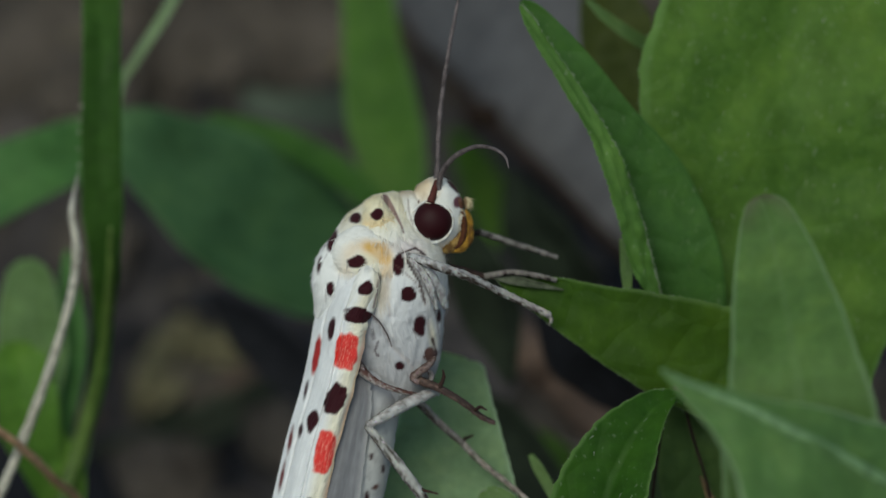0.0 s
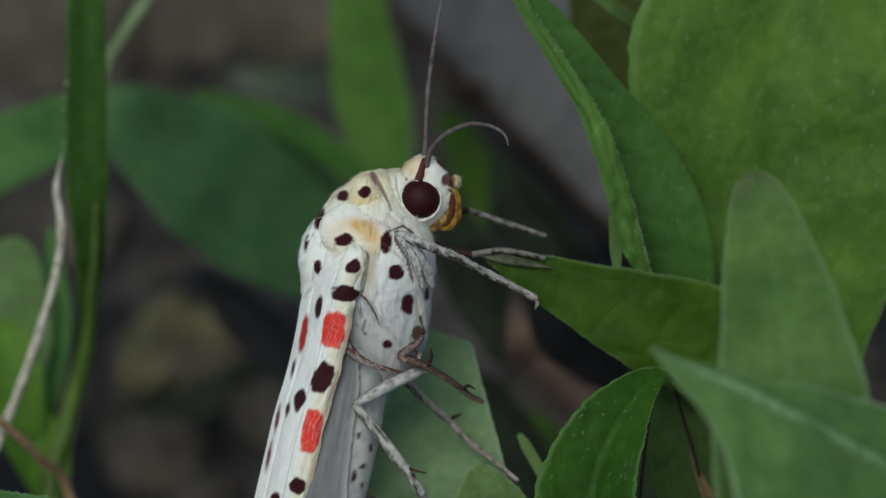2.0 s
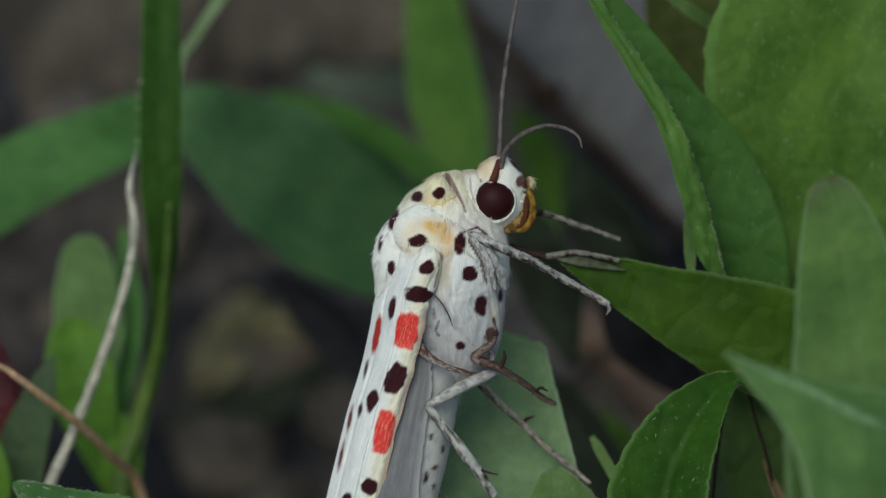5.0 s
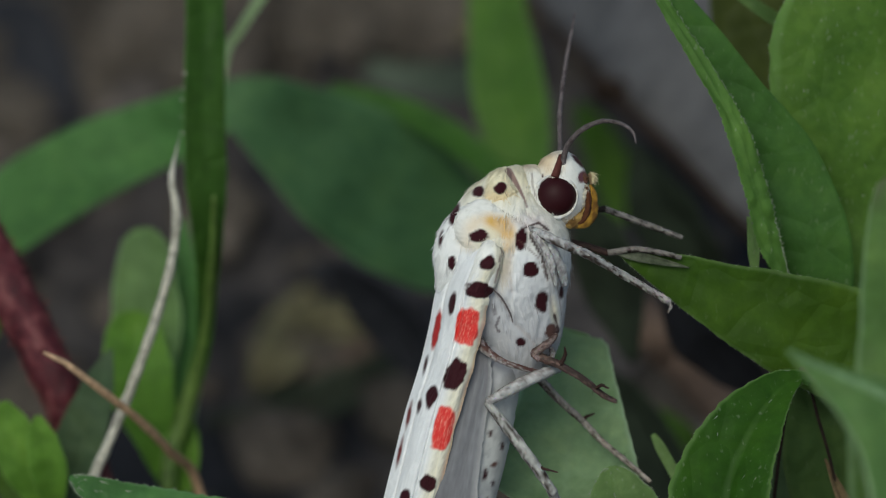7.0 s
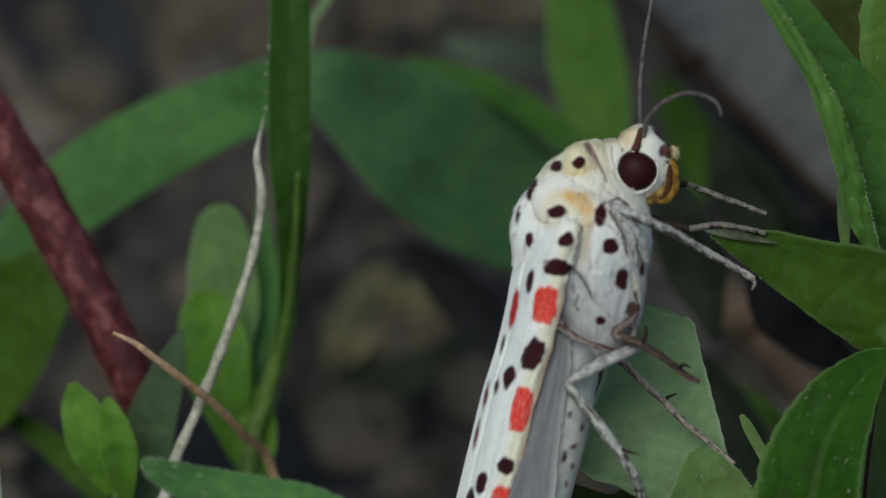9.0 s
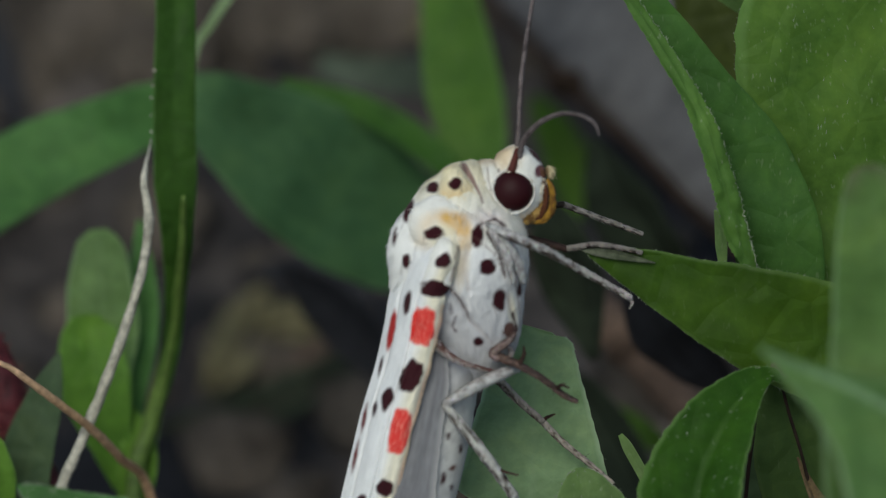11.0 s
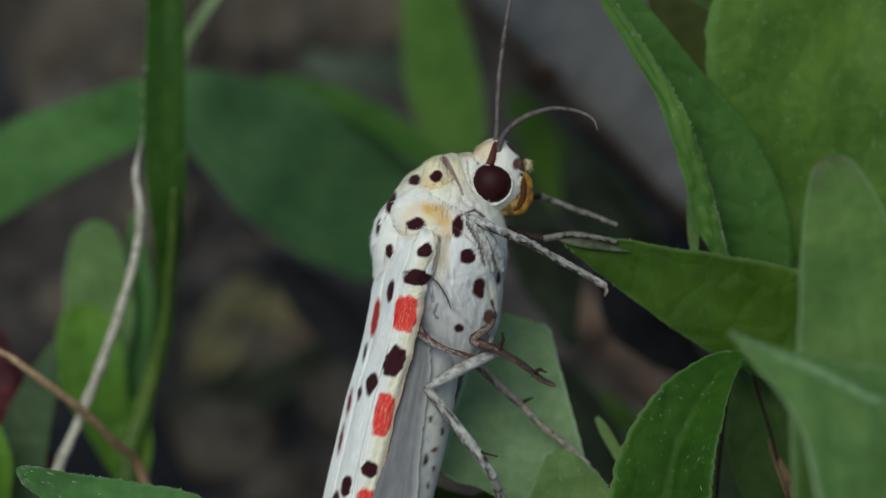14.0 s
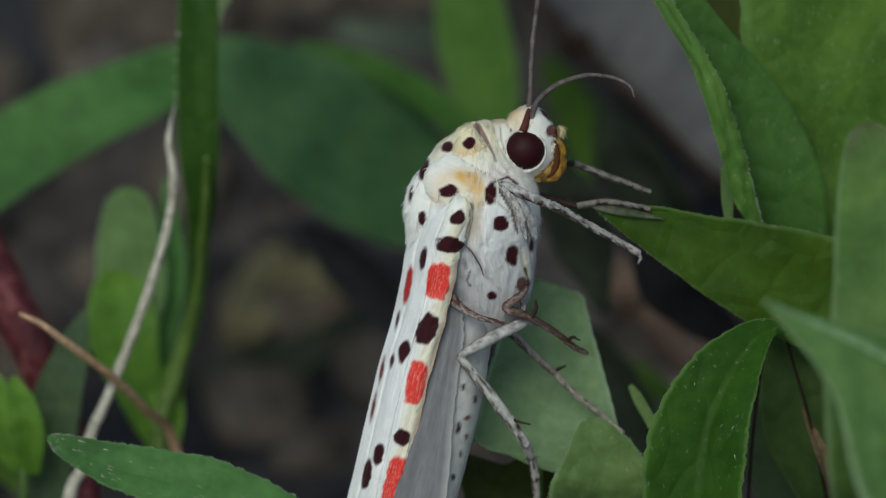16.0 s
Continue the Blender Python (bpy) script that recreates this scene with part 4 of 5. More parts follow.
for s in (-1, 1):
    v, f, c = loft([(678, 344, 4, 4), (675, 352, 13, 16), (668, 372, 29, 34), (670, 396, 39, 38), (683, 416, 34, 26), (692, 430, 4, 4)], collar_tint, 110, 120, d0=s * 41, ruffle=0.05, press=lambda x, y: 6.0 * valley(x, y, FOLDS[0], 4.0) + 1.5 * noise.noise(Vector((x * 0.12, y * 0.08, 33))))
    part_ = part("collar_plate", v, f, FUR, moth, "cream collar plate with a black spot", tints=c)
    coat(part_, v, c, 120, 900, 16, 1.2, 1.0, 3)
    v, f, c = loft([(612, 412, 5, 6), (606, 430, 24, 22), (598, 462, 37, 36), (589, 500, 38, 36), (578, 530, 26, 26), (566, 552, 11, 10), (560, 562, 2, 2)], flap_tint, 80, 70, d0=s * 42, ruffle=0.04)
    part_ = part("shoulder_flap", v, f, FUR, moth, "white scaly shoulder flap", tints=c)
    coat(part_, v, c, 70, 1300, 17, 1.4, 1.2, 5, 0.3)
    v, f, c = loft([(664, 408, 5, 4), (660, 416, 40, 20), (653, 438, 58, 33), (643, 464, 60, 37), (634, 488, 46, 30), (628, 506, 5, 4)], shoulder_tint, 80, 80, d0=s * 67, ruffle=0.04)
    part_ = part("shoulder_plate", v, f, FUR, moth, "yellow shoulder plate with a black spot", tints=c)
    coat(part_, v, c, 80, 500, 12, 1.2, 0.6, 7)
    v, f, c = loft([(658, 474, 4, 4), (655, 480, 16, 10), (650, 500, 23, 18), (643, 526, 25, 20), (637, 548, 24, 18), (633, 562, 18, 12), (631, 570, 3, 3)], lobe_tint, 70, 70, d0=s * 110, ruffle=0.03,
                   press=lambda x, y: 2.5 * valley(x, y, ((640, 500), (632, 548)), 3) + 1.6 * noise.noise(Vector((x * 0.14, y * 0.05, 41))))
    part_ = part("wing_base_tuft", v, f, FUR, moth, "white scaly tuft at the wing base, black-spotted", tints=c)
    coat(part_, v, c, 70, 500, 13, 1.3, 0.9, 8, 0.2)


def belly_tint(x, y, d):
    # greyer at the top: the shade below the thorax is painted in
    c = blend((0.44, 0.44, 0.47), (0.62, 0.63, 0.62), max(0, min(1, (y - 680) / 90)))
    c = blend(c, (0.40, 0.41, 0.42), max(0, min(0.7, 1.4 * noise.noise(Vector((x * 0.06, y * 0.035, 71))) + 0.5 * noise.noise(Vector((x * 0.2, y * 0.1, 73))))))
    return paint(x, y, c, [((655, 808, 4, 6, 0, 2), BLACK), ((676, 830, 3, 7, 0, 2), BLACK), ((646, 880, 4, 12, 14, 2), BLACK), ((662, 862, 7, 4, -40, 2), BROWN), ((660, 895, 3, 5, 0, 2), BLACK), ((637, 966, 4, 5, 0, 2), BLACK), ((650, 925, 3, 6, 0, 2), BROWN)])


v, f, c = loft([(664, 610, 30, 40), (658, 660, 52, 62), (648, 740, 55, 66), (634, 820, 55, 66), (616, 910, 51, 60), (598, 990, 47, 54), (560, 1150, 38, 44), (525, 1290, 22, 26), (512, 1345, 4, 4)], belly_tint, 160, 72, ruffle=0.012)
for k in range(len(v)):
    y = 610 + (k // 72) * 735 / 160
    v[k] = v[k].lerp(at(634, y, 0), 0.02 * max(0, math.sin(y / 14)) ** 4)
part("abdomen", v, f, FUR, moth, "grey-white segmented abdomen with black dots", tints=c)

# hindwings: thin grey membranes hanging below the forewings
INNER = [(618, 640), (606, 700), (584, 790), (562, 880), (540, 970), (500, 1130), (464, 1290)]
FREE = [(652, 650), (656, 720), (645, 800), (635, 885), (629, 965), (600, 1130), (540, 1290)]
for s in (-1, 1):
    rows, cols = 120, 30
    ca, ri = spline(FREE, rows), spline(INNER, rows)
    front_, back_, tints = [], [], []
    for i in range(rows):
        for j in range(cols):
            u = j / (cols - 1)
            x, y = ca[i] * (1 - u) + ri[i] * u
            x += (1 - u) ** 10 * 3 * noise.noise(Vector((i * 0.4, 1, 9)))
            d = s * (84 - 5 * (1 - u) ** 2 + 3.0 * noise.noise(Vector((u * 4, i * 0.04, 61))))
            front_.append(at(x, y, d * U * 1000))
            back_.append(at(x, y, (d - s * 2) * U * 1000))
            g = 0.205 + 0.04 * noise.noise(Vector((u * 9, i * 0.03, 63))) + 0.04 * noise.noise(Vector((u * 24, i * 0.2, 65)))
            c = blend((g, g * 1.02, g * 1.10), (0.20, 0.18, 0.20), 0.4 * max(0, noise.noise(Vector((u * 3, i * 0.05, 67)))))
            tints.append(blend(c, (0.46, 0.46, 0.46), 0.8 * max(0, min(1, (0.16 - u) / 0.14))))
    n0 = len(front_)
    g = grid_faces(rows, cols, False)
    part("hindwing", front_ + back_, g + [tuple(k + n0 for k in q[::-1]) for q in g], SCALES, moth, "grey translucent hindwing with a pale fringe", tints=tints * 2)

# forewings
COSTA = [(682, 448), (668, 512), (652, 560), (646, 600), (634, 655), (616, 722), (594, 800), (578, 870), (562, 940), (546, 1005), (500, 1190), (452, 1390), (432, 1470)]
RIDGE = [(612, 448), (578, 510), (557, 560), (546, 620), (530, 690), (506, 770), (487, 850), (475, 900), (461, 960), (447, 1020), (416, 1210), (404, 1380), (410, 1470)]
WING_DARK = [(648, 508, 13, 17, 20, 2), (632, 558, 23, 14, 8, 2.5), (592, 706, 17, 28, 22, 2.5), (552, 744, 10, 21, 14, 2), (586, 582, 6, 19, 8, 2), (530, 762, 4, 13, 12, 2),
             (540, 690, 3, 16, 12, 2), (547, 896, 15, 16, 20, 2), (505, 926, 9, 20, 14, 2), (485, 960, 8, 26, 12, 2), (584, 512, 8, 12, 10, 2)]
WING_RED = [(612, 622, 20, 32, 8, 4), (572, 800, 17, 37, 14, 4), (534, 972, 17, 42, 14, 4), (508, 1130, 15, 30, 14, 4)]
WING_DULL = [(559, 628, 6, 33, 10, 2), (512, 778, 3, 22, 12, 2), (497, 842, 3, 26, 12, 2)]


def wing_tint(x, y, u):
    c = blend(WHITE, CREAM, max(0, min(1, (0.42 - u) / 0.2)) * 0.75)
    c = blend(c, (0.80, 0.55, 0.30), 0.7 * max(0, min(1, (0.06 - u) / 0.04)) * (y > 585))
    # grey lines paint shade into the two lengthwise creases
    c = blend(c, (0.60, 0.60, 0.60), 0.5 * max(0, 1 - abs(u - 0.47) / 0.02))
    c = blend(c, (0.62, 0.60, 0.58), 0.5 * max(0, 1 - abs(u - 0.80) / 0.02))
    c = blend(c, (0.60, 0.61, 0.63), max(0, min(0.14, 0.6 * noise.noise(Vector((u * 26, y * 0.012, 2))) + 0.05)))
    c = paint(x, y, c, [(s, BLACK) for s in WING_DARK] + [(s, RED) for s in WING_RED] + [(s, (0.40, 0.03, 0.03) if s[1] < 700 else (0.16, 0.03, 0.03)) for s in WING_DULL])
    red = max(mark(x, y, q) for q in WING_RED)
    if red > 0:
        grain = noise.noise(Vector((u * 60, y * 0.05, 51))) + 0.8 * noise.noise(Vector((u * 130, y * 0.22, 53)))
        c = blend(c, (0.92, 0.42, 0.32), max(0, min(0.75, 0.9 * grain)) * red)
    return blend(c, (0.84, 0.42, 0.34), 0.55 * max(0, min(1, (0.10 - u) / 0.05)) * max(0, noise.noise(Vector((y * 0.02, 2, 55))) + 0.3) * (y > 585))


tints = []
for s in (-1, 1):
    rows, cols = 300, 80
    ca, ri = spline(COSTA, rows), spline(RIDGE, rows)
    front_, back_ = [], []
    for i in range(rows):
        t = i / (rows - 1)
        deep = 134 * (1 - 0.62 * t) * min(1, 0.60 + 4.6 * t)
        for j in range(cols):
            u = j / (cols - 1)
            x, y = ca[i] * (1 - u) + ri[i] * u
            swell = math.sin(math.pi * (0.36 + 0.60 * u)) * deep
            swell -= 9 * math.exp(-((u - 0.46) / 0.03) ** 2) + 5 * math.exp(-((u - 0.80) / 0.03) ** 2)
            swell += 4.0 * noise.noise(Vector((i * 0.05, u * 7, 2 + s))) + 1.6 * noise.noise(Vector((i * 0.35, u * 30, 4))) + 3.0 * math.exp(-((u - 0.12) / 0.07) ** 2)
            x += (1 - u) ** 8 * (3 * noise.noise(Vector((i * 0.09, 3, 7))) + 1.2 * noise.noise(Vector((i * 0.6, 5, 7))))
            d = s * (8 + swell)
            front_.append(at(x, y, d * U * 1000))
            back_.append(at(x, y, (d - s * 4) * U * 1000))
            if s < 0:
                tints.append(wing_tint(x, y, u))
    n0 = len(front_)
    g = grid_faces(rows, cols, False)
    faces = g + [tuple(k + n0 for k in q[::-1]) for q in g]
    ring = list(range(cols)) + [i * cols + cols - 1 for i in range(1, rows)] + [(rows - 1) * cols + j for j in range(cols - 2, -1, -1)] + [i * cols for i in range(rows - 2, 0, -1)]
    faces += [(b, a, a + n0, b + n0) for a, b in zip(ring, ring[1:] + ring[:1])]
    part("forewing", front_ + back_, faces, SCALES, moth, "white folded forewing with red blocks and black spots", tints=tints * 2)


def neck_tint(x, y, d):
    c = blend(blend(WHITE, CREAM, 0.35), GREY, 0.1)
    c = blend(c, YELLOW, 0.35 * max(0, min(1, (352 - y) / 14)))
    c = blend(c, BROWN, 0.6 * near_line(x, y, ((708, 430), (730, 446), (760, 462)), 2.0))
    c = blend(c, (0.20, 0.09, 0.09), 0.85 * near_line(x, y, FOLDS[0], 5.6 - 4.0 * max(0, min(1, (y - 352) / 50))))
    return blend(c, BROWN, 0.5 * near_line(x, y, ((722, 352), (724, 376), (732, 400)), 1.5))


def head_tint(x, y, d):
    c = blend(WHITE, YELLOW, 0.6 * max(0, min(1, 1.3 - math.hypot(x - 748, y - 330) / 30)))
    c = blend(c, CREAM, 0.25)
    c = blend(c, YELLOW, 0.5 * max(0, min(1, (y - 415) / 25)))
    return paint(x, y, c, [((738, 358, 5, 4, 0, 2), BLACK), ((811, 358, 8, 11, 20, 2), (0.16, 0.06, 0.075)), ((802, 331, 20, 4, 46, 2), BLACK), ((720, 363, 4, 6, 0, 2), (0.35, 0.30, 0.30)), ((768, 352, 6, 6, 0, 2), BROWN)])


v, f, c = loft([(762, 315, 5, 4), (764, 322, 24, 26), (768, 340, 40, 44), (771, 362, 47, 52), (772, 390, 49, 54), (772, 416, 44, 48), (775, 438, 28, 32), (777, 449, 4, 4)], head_tint, 90, 80, ruffle=0.018)
head = part("head", v, f, FUR, moth, "white furry head", tints=c)
coat(head, v, c, 80, 1600, 13, 1.1, 1.2, 9)
v, f, c = loft([(724, 338, 5, 8), (724, 346, 20, 28), (728, 370, 32, 46), (730, 400, 40, 54), (740, 428, 46, 56), (750, 455, 36, 44), (748, 482, 8, 10)], neck_tint, 90, 90, ruffle=0.03)
coat(part("neck", v, f, FUR, moth, "white tufted neck", tints=c), v, c, 90, 1200, 15, 1.2, 1.6, 11)
for s in (-1, 1):
    verts, faces, tints = [], [], []
    for ring, (name, rad, mat_, lab) in enumerate((("eye", 35.6, EYE, "round dark brown compound eye"),)):
        v, f, c = loft([(765 + 0.0 * k, 393 - rad * math.cos(math.pi * k / 12), rad * math.sin(math.pi * k / 12), rad * 0.8 * math.sin(math.pi * k / 12)) for k in range(13)],
                       lambda x, y, d: BLACK, 50, 50, d0=s * 40)
        part(name, v, f, mat_, head, lab)
    rimv, rimf = [], []
    for i in range(60):
        a = 2 * math.pi * i / 60
        for j in range(8):
            b = 2 * math.pi * j / 8
            r = 37 + (3.0 + 1.4 * math.cos(a - 2.4)) * math.cos(b) * (1 + 0.6 * noise.noise(Vector((i * 0.9, 0, 0))))
            rimv.append(at(765 + r * math.cos(a), 393 + r * math.sin(a), s * (45 + 5 * math.sin(b)) * U * 1000))
            k, l = (i + 1) % 60, (j + 1) % 8
            rimf.append((i * 8 + j, k * 8 + j, k * 8 + l, i * 8 + l))
    part("eye_rim", rimv, rimf, FUR, head, "white rim of scales", tints=[blend(WHITE, (0.62, 0.56, 0.46), max(0, min(1, 0.5 + noise.noise(Vector((q * 0.06, 0, 2)))))) for q in range(len(rimv))])
    for row, tone_, lab in (([(822, 352, 3), (827, 358, 6), (828, 365, 6), (826, 372, 2)], (0.66, 0.58, 0.36), "cream palp tuft"),
                            ([(806, 352, 3), (812, 359, 8), (813, 367, 7), (809, 376, 2)], BROWN, "brown face tuft"),
                            ([(810, 366, 4), (810, 380, 11), (806, 398, 13), (800, 414, 10), (792, 426, 3)], (0.80, 0.75, 0.60), "cream face tuft"),
                            ([(824, 372, 2), (830, 388, 5), (832, 408, 6), (829, 426, 7), (815, 440, 8), (798, 446, 3)], (0.36, 0.20, 0.03), "orange-brown palp"),
                            ([(812, 408, 3), (811, 420, 8), (802, 432, 11), (788, 440, 10), (778, 442, 3)], (0.40, 0.26, 0.085), "tan palp tuft"),
                            ([(818, 376, 2), (821, 396, 5), (820, 416, 5), (812, 434, 5), (802, 441, 2)], (0.09, 0.032, 0.015), "dark palp fold")):
        v, f, c = loft([(px, py, pw, pw * 1.1) for px, py, pw in row], lambda x, y, d: blend(tone_, (0.10, 0.045, 0.015), max(0, min(0.8, 0.25 + 1.8 * noise.noise(Vector((x * 0.11, y * 0.09, 1)))))), 44, 30, d0=s * (24 if "dark" in lab else 18), ruffle=0.30)
        coat(part("palp", v, f, FUR, head, lab, tints=c), v, c, 30, 260, 11, 0.9, 2.0, int(row[0][0] + row[0][1]))
    limb_v, limb_f = tube([(762, 360, s * 0.80), (767, 345, s * 0.72), (773, 322, s * 0.48)], [7.5, 6.5, 4.5], sides=12, steps=20)
    part("antenna_base", limb_v, limb_f, LIMB, head, "reddish-brown antenna base", tints=[(0.11, 0.035, 0.028)] * len(limb_v))


# legs
def limb(points, radii, pale, dark, name, parent, label="", bands=0.0, seed=0, pivot=None, sides=12, dark_share=0.45, spines=0):
    """A jointed piece of leg, mottled, darker along one side, rough with raised scales, with a few dark spines."""
    n = max(24, 10 * len(points))
    v, f = tube(points, radii, sides=sides, steps=n, wobble=0.16, seed=seed)
    tints = []
    for k in range(len(v)):
        i, j = divmod(k, sides)
        g = noise.noise(Vector((i * 0.30 + seed * 9, j * 0.9, seed))) + 0.5 * noise.noise(Vector((i * 0.11, j * 0.3, seed + 4)))
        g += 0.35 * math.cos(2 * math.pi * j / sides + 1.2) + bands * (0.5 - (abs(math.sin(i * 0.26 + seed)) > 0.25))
        g += 0.6 * noise.noise(Vector((i * 1.1 + seed * 5, j * 1.4, seed + 8)))
        tints.append(blend(pale, dark, max(0, min(1, dark_share + 1.5 * g))))
    rnd = random.Random(seed)
    for q in range(n * 5 + spines):
        i, j = rnd.randrange(1, n - 2), rnd.randrange(sides)
        k = i * sides + j
        p, along = v[k], (v[k + sides] - v[k - sides]).normalized()
        out = (p - v[i * sides + (j + sides // 2) % sides]).normalized()
        wide = along.cross(out).normalized()
        if q < n * 5:
            tip, half, tone = p + along * rnd.uniform(3, 7) * U + out * rnd.uniform(0.4, 2.2) * U, 1.5 * U, tuple(c * rnd.uniform(0.9, 1.25) for c in tints[k])
        else:
            tip, half, tone = p + along * rnd.uniform(3, 6) * U + out * rnd.uniform(7, 12) * U, 1.0 * U, DARKLEG
        b = len(v)
        v += [p + wide * half - out * 0.5 * U, p - wide * half - out * 0.5 * U, tip]
        f.append((b, b + 1, b + 2))
        tints += [tone] * 3
    return part(name, v, f, LIMB, parent, label, tints=tints, pivot=pivot)


PALELEG, DARKLEG = (0.58, 0.55, 0.52), (0.075, 0.052, 0.045)
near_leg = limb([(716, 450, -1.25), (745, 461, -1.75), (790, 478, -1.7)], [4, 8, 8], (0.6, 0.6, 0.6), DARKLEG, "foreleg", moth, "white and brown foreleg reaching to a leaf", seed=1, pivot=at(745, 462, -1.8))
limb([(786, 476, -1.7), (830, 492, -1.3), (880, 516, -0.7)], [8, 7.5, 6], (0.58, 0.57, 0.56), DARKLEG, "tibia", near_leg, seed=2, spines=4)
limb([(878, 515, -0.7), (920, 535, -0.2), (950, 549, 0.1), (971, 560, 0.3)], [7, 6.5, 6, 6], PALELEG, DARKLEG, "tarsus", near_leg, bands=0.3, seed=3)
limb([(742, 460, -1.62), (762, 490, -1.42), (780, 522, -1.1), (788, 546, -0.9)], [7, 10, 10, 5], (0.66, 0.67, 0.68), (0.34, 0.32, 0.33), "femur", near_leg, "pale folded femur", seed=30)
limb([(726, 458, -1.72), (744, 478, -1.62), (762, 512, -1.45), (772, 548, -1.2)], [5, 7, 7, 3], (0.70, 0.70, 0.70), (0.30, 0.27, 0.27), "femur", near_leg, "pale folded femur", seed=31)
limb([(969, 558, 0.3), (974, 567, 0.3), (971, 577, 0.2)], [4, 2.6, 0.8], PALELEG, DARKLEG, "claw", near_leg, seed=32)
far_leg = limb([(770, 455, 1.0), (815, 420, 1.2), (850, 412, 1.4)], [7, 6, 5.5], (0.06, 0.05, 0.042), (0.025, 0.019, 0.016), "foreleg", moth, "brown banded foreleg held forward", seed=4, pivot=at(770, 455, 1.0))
limb([(848, 412, 1.4), (900, 430, 1.5), (940, 443, 1.6), (986, 458, 1.7)], [5.5, 5.5, 5.5, 4], (0.30, 0.28, 0.26), (0.03, 0.023, 0.02), "tarsus", far_leg, bands=0.7, seed=5, dark_share=0.75, spines=3)
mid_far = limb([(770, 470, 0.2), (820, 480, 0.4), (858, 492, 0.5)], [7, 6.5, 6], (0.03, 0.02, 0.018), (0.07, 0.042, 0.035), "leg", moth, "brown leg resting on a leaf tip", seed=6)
limb([(856, 491, 0.4), (905, 484, 0.4), (950, 490, 0.4), (984, 498, 0.5)], [6, 5.5, 5, 4], (0.24, 0.22, 0.20), (0.025, 0.019, 0.016), "tarsus", mid_far, bands=0.6, seed=7, dark_share=0.6, spines=3)
mid_leg = limb([(778, 690, -0.3), (748, 702, -1.0), (712, 718, -1.2), (680, 736, -1.3), (648, 754, -1.35)], [7, 10, 11, 10, 7], (0.60, 0.60, 0.60), (0.30, 0.27, 0.26), "leg", moth, "white hind leg bent at the knee", seed=8, dark_share=0.25)
limb([(648, 752, -1.35), (690, 806, -1.1), (728, 856, -0.8), (767, 912, -0.3)], [7, 9.5, 10, 7.5], (0.64, 0.64, 0.61), DARKLEG, "tibia", mid_leg, seed=9, dark_share=0.30, spines=8)
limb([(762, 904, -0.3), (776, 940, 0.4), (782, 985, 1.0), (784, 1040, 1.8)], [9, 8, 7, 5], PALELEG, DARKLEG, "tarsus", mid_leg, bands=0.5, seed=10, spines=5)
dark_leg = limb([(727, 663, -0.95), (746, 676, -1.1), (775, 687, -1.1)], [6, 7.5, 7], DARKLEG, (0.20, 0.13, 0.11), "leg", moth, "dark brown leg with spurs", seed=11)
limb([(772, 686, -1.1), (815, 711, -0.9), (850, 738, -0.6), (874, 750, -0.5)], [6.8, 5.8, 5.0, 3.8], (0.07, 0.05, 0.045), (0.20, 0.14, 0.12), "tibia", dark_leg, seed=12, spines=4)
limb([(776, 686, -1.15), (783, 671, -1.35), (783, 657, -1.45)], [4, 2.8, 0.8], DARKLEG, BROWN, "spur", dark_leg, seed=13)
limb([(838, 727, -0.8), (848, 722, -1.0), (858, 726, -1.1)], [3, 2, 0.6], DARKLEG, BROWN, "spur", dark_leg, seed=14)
limb([(768, 634, -0.9), (756, 648, -1.1), (742, 658, -1.2), (730, 668, -1.15), (738, 678, -1.15)], [4, 6.5, 7, 6, 5], (0.34, 0.26, 0.24), (0.10, 0.06, 0.05), "coxa", dark_leg, seed=15, dark_share=0.5)
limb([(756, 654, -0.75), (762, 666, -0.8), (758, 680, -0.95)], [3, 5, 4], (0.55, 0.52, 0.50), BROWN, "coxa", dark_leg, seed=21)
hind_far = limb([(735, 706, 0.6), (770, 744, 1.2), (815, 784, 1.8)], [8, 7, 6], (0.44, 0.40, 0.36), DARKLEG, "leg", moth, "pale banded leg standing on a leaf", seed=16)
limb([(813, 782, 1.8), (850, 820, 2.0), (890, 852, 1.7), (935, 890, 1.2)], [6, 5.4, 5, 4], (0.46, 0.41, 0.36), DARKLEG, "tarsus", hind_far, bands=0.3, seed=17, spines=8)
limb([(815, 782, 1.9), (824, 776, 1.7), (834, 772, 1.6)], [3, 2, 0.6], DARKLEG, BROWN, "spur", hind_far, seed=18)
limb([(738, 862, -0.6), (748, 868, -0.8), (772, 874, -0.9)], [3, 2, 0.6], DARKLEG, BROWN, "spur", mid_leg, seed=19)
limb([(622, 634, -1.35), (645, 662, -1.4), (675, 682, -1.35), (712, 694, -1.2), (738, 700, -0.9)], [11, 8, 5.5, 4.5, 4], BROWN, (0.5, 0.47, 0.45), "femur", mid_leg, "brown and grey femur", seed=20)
v, f = tube([(656, 556, -1.75), (672, 572, -1.75), (686, 596, -1.7), (692, 614, -1.65)], [1.6, 1.8, 1.6, 0.6], sides=6)
part("bristle", v, f, FEELER, moth, "dark wing bristle")

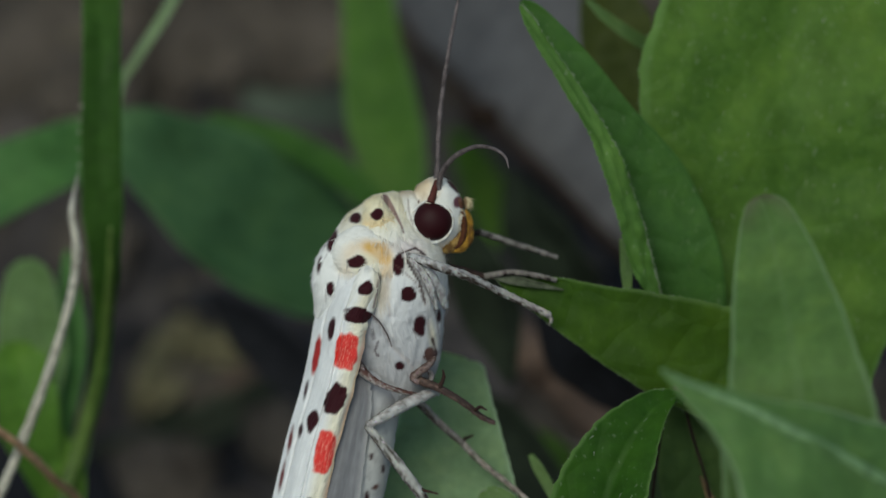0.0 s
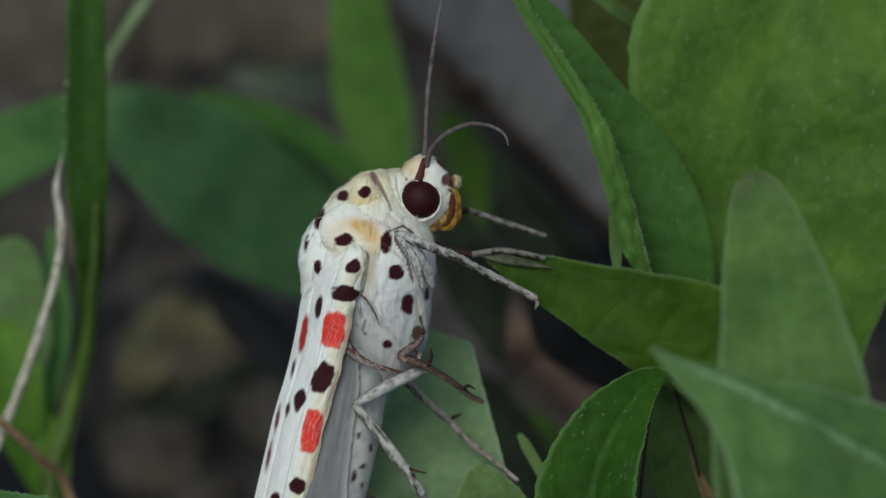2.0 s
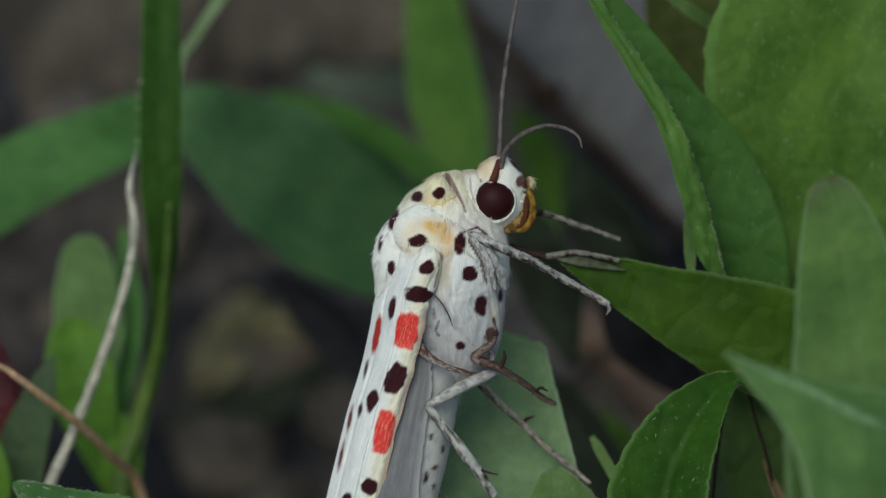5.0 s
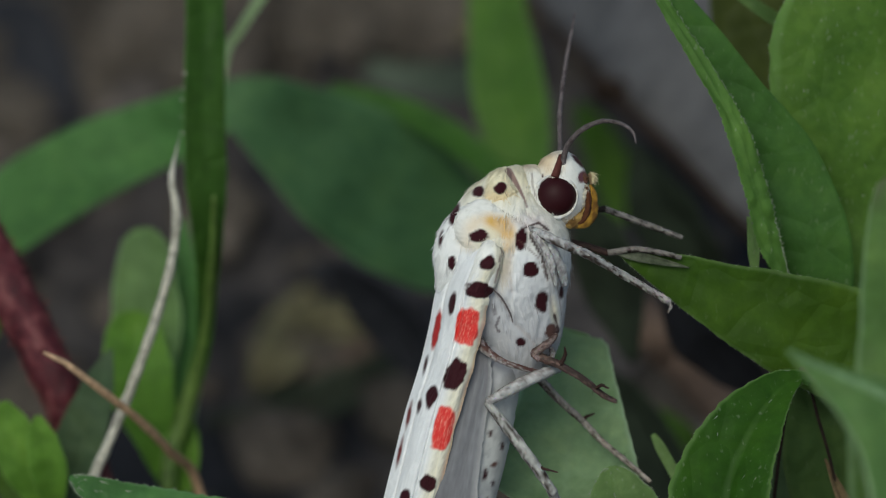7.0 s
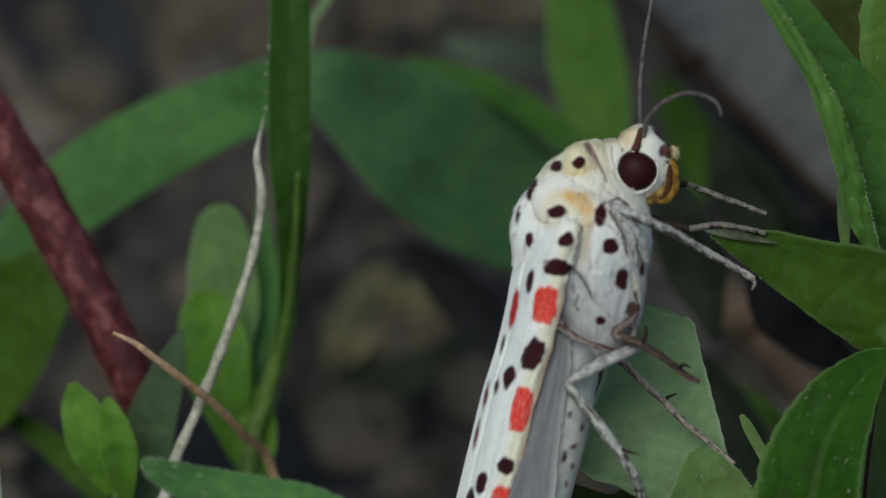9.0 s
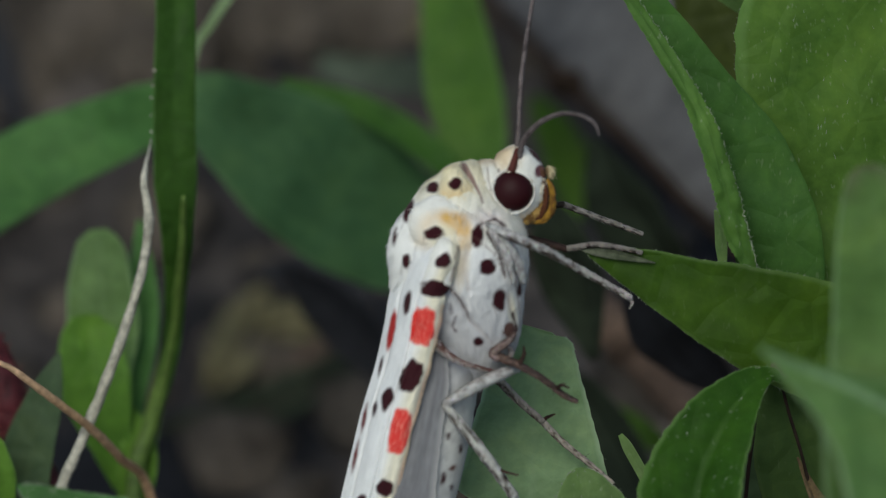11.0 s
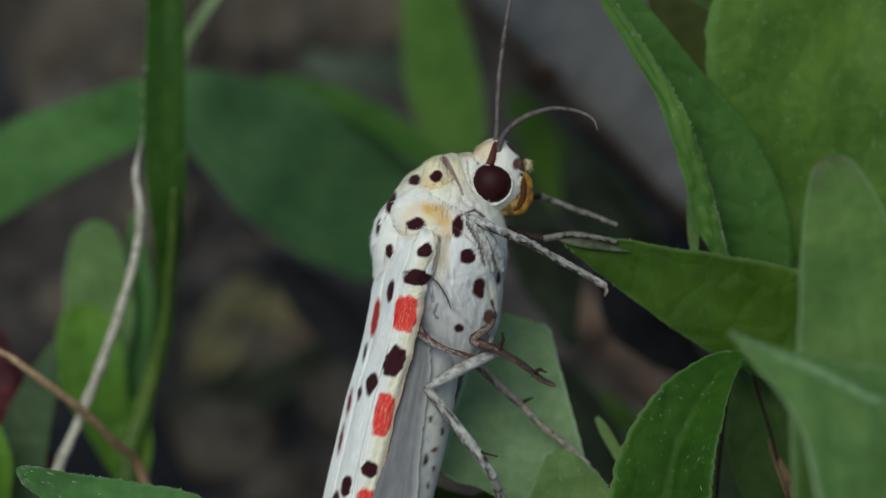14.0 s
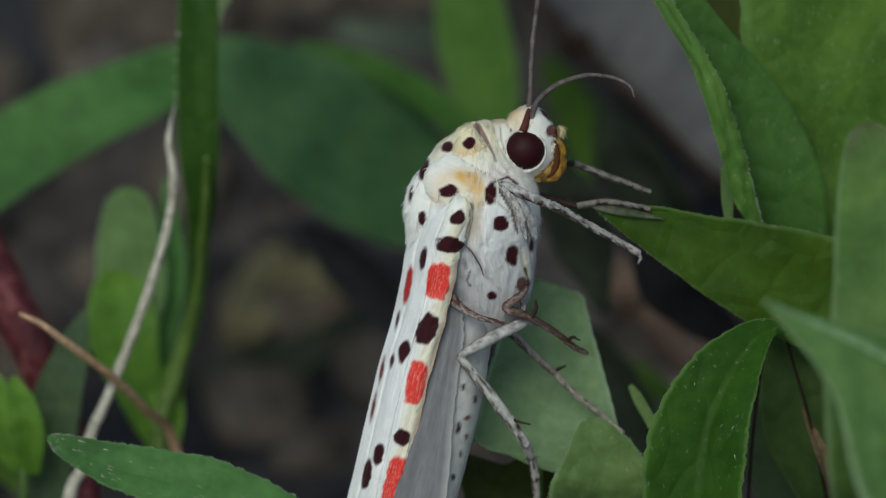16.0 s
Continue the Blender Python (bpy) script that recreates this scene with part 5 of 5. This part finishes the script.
# antennae
left_root, right_root = at(768, 352, -0.35), at(776, 348, -0.55)
v, f = tube([(767, 352, -0.35), (772, 322, -0.25), (775, 290, -0.2), (780, 200, 0.0), (795, 95, 0.1), (812, 5, 0.2), (820, -40, 0.3)], [6, 5.2, 4.6, 4.4, 3.8, 2.8, 1.2], sides=8, steps=70, wobble=0.2)
feeler_up = part("antenna", v, f, FEELER, head, "thin dark antenna held upright", pivot=left_root)
v, f = tube([(774, 350, -0.55), (780, 325, -0.6), (792, 303, -0.7), (822, 279, -0.85), (868, 263, -1.05), (915, 265, -1.3), (950, 280, -1.5), (960, 301, -1.55)], [6, 5.5, 5.0, 4.8, 4.2, 3.4, 2.6, 1.2], sides=8, steps=70, wobble=0.2)
feeler_bent = part("antenna", v, f, FEELER, head, "thin dark antenna bent forward", pivot=right_root)


# ---- what moves ----
def turned(ob, axis, degrees):
    return Matrix.Translation(ob.location) @ Matrix.Rotation(radians(degrees), 4, axis)


def swayed(ob, steps):
    """A whole plant leaning about its root by so many sheet steps at the moth's height."""
    return Matrix.Translation(ob.location) @ Matrix.Rotation(math.atan(steps / 2100), 4, AWAY)


def motions():
    walk(feeler_up, [(t, turned(feeler_up, RIGHT, a) @ Matrix.Rotation(radians(a * 0.1), 4, AWAY)) for t, a in (
        (0, 0), (4.2, 0), (6.3, -26), (6.5, -30), (7, -37), (7.5, -40), (8, -50), (8.5, -46), (9, -36), (9.5, -20), (10.2, 0), (16, 0))])
    walk(feeler_bent, [(t, turned(feeler_bent, UP, a)) for t, a in (
        (0, -31), (0.5, -29), (1.5, -26), (2.5, -19), (3.5, -14), (4.2, -16), (6.3, -34), (6.5, -34), (7, -30), (7.5, -26), (8, -22), (8.5, -16), (9, -28), (9.5, -17), (10, -26), (10.2, -27), (12.5, -24), (13, -13), (13.5, -8), (14, -6), (14.5, -4), (16, -2))])
    stems = ((0, 0), (4.2, -3), (6.3, -16), (6.5, -46), (7, -32), (7.5, -14), (8, -4), (8.5, -4), (9, -9), (9.5, -7), (10.2, 2), (12.5, 12), (14, 9), (15.5, 10), (16, 11))
    for ob in (grass, stalk, thin):
        walk(ob, [(t, swayed(ob, s)) for t, s in stems])
    walk(sprout, [(t, swayed(sprout, s)) for t, s in ((0, 0), (4.2, -5), (6.3, -12), (6.5, -35), (7, -6), (8, 0), (9, 6), (10.2, 10), (12.5, 17), (16, 21))])
    for ob in (tan, front, dull, low):
        walk(ob, [(t, swayed(ob, s)) for t, s in ((0, 0), (4.2, 0), (6.3, -8), (6.5, -20), (7, 0), (8, -3), (9, 3), (16, 3))])
    walk(weed, [(t, Matrix.Translation(weed.location + RIGHT * k * U)) for t, k in ((0, 0), (4.2, 1), (6.3, 1), (7, 2), (7.5, 4), (8, 6), (8.5, 9), (10.2, 10), (12.5, 12), (16, 12))])
    walk(far_leg, [(t, turned(far_leg, AWAY, a)) for t, a in ((0, 0), (4.2, 0.6), (6.5, 1.2), (8, 1.6), (10.2, 2), (13, 2.6), (16, 2.6))])
    walk(near_leg, [(t, turned(near_leg, AWAY, a)) for t, a in ((0, 0), (1.5, 1.6), (3, 3.2), (4.2, 3.4), (6.5, 4.0), (8, 3.8), (16, 3.8))])


motions()
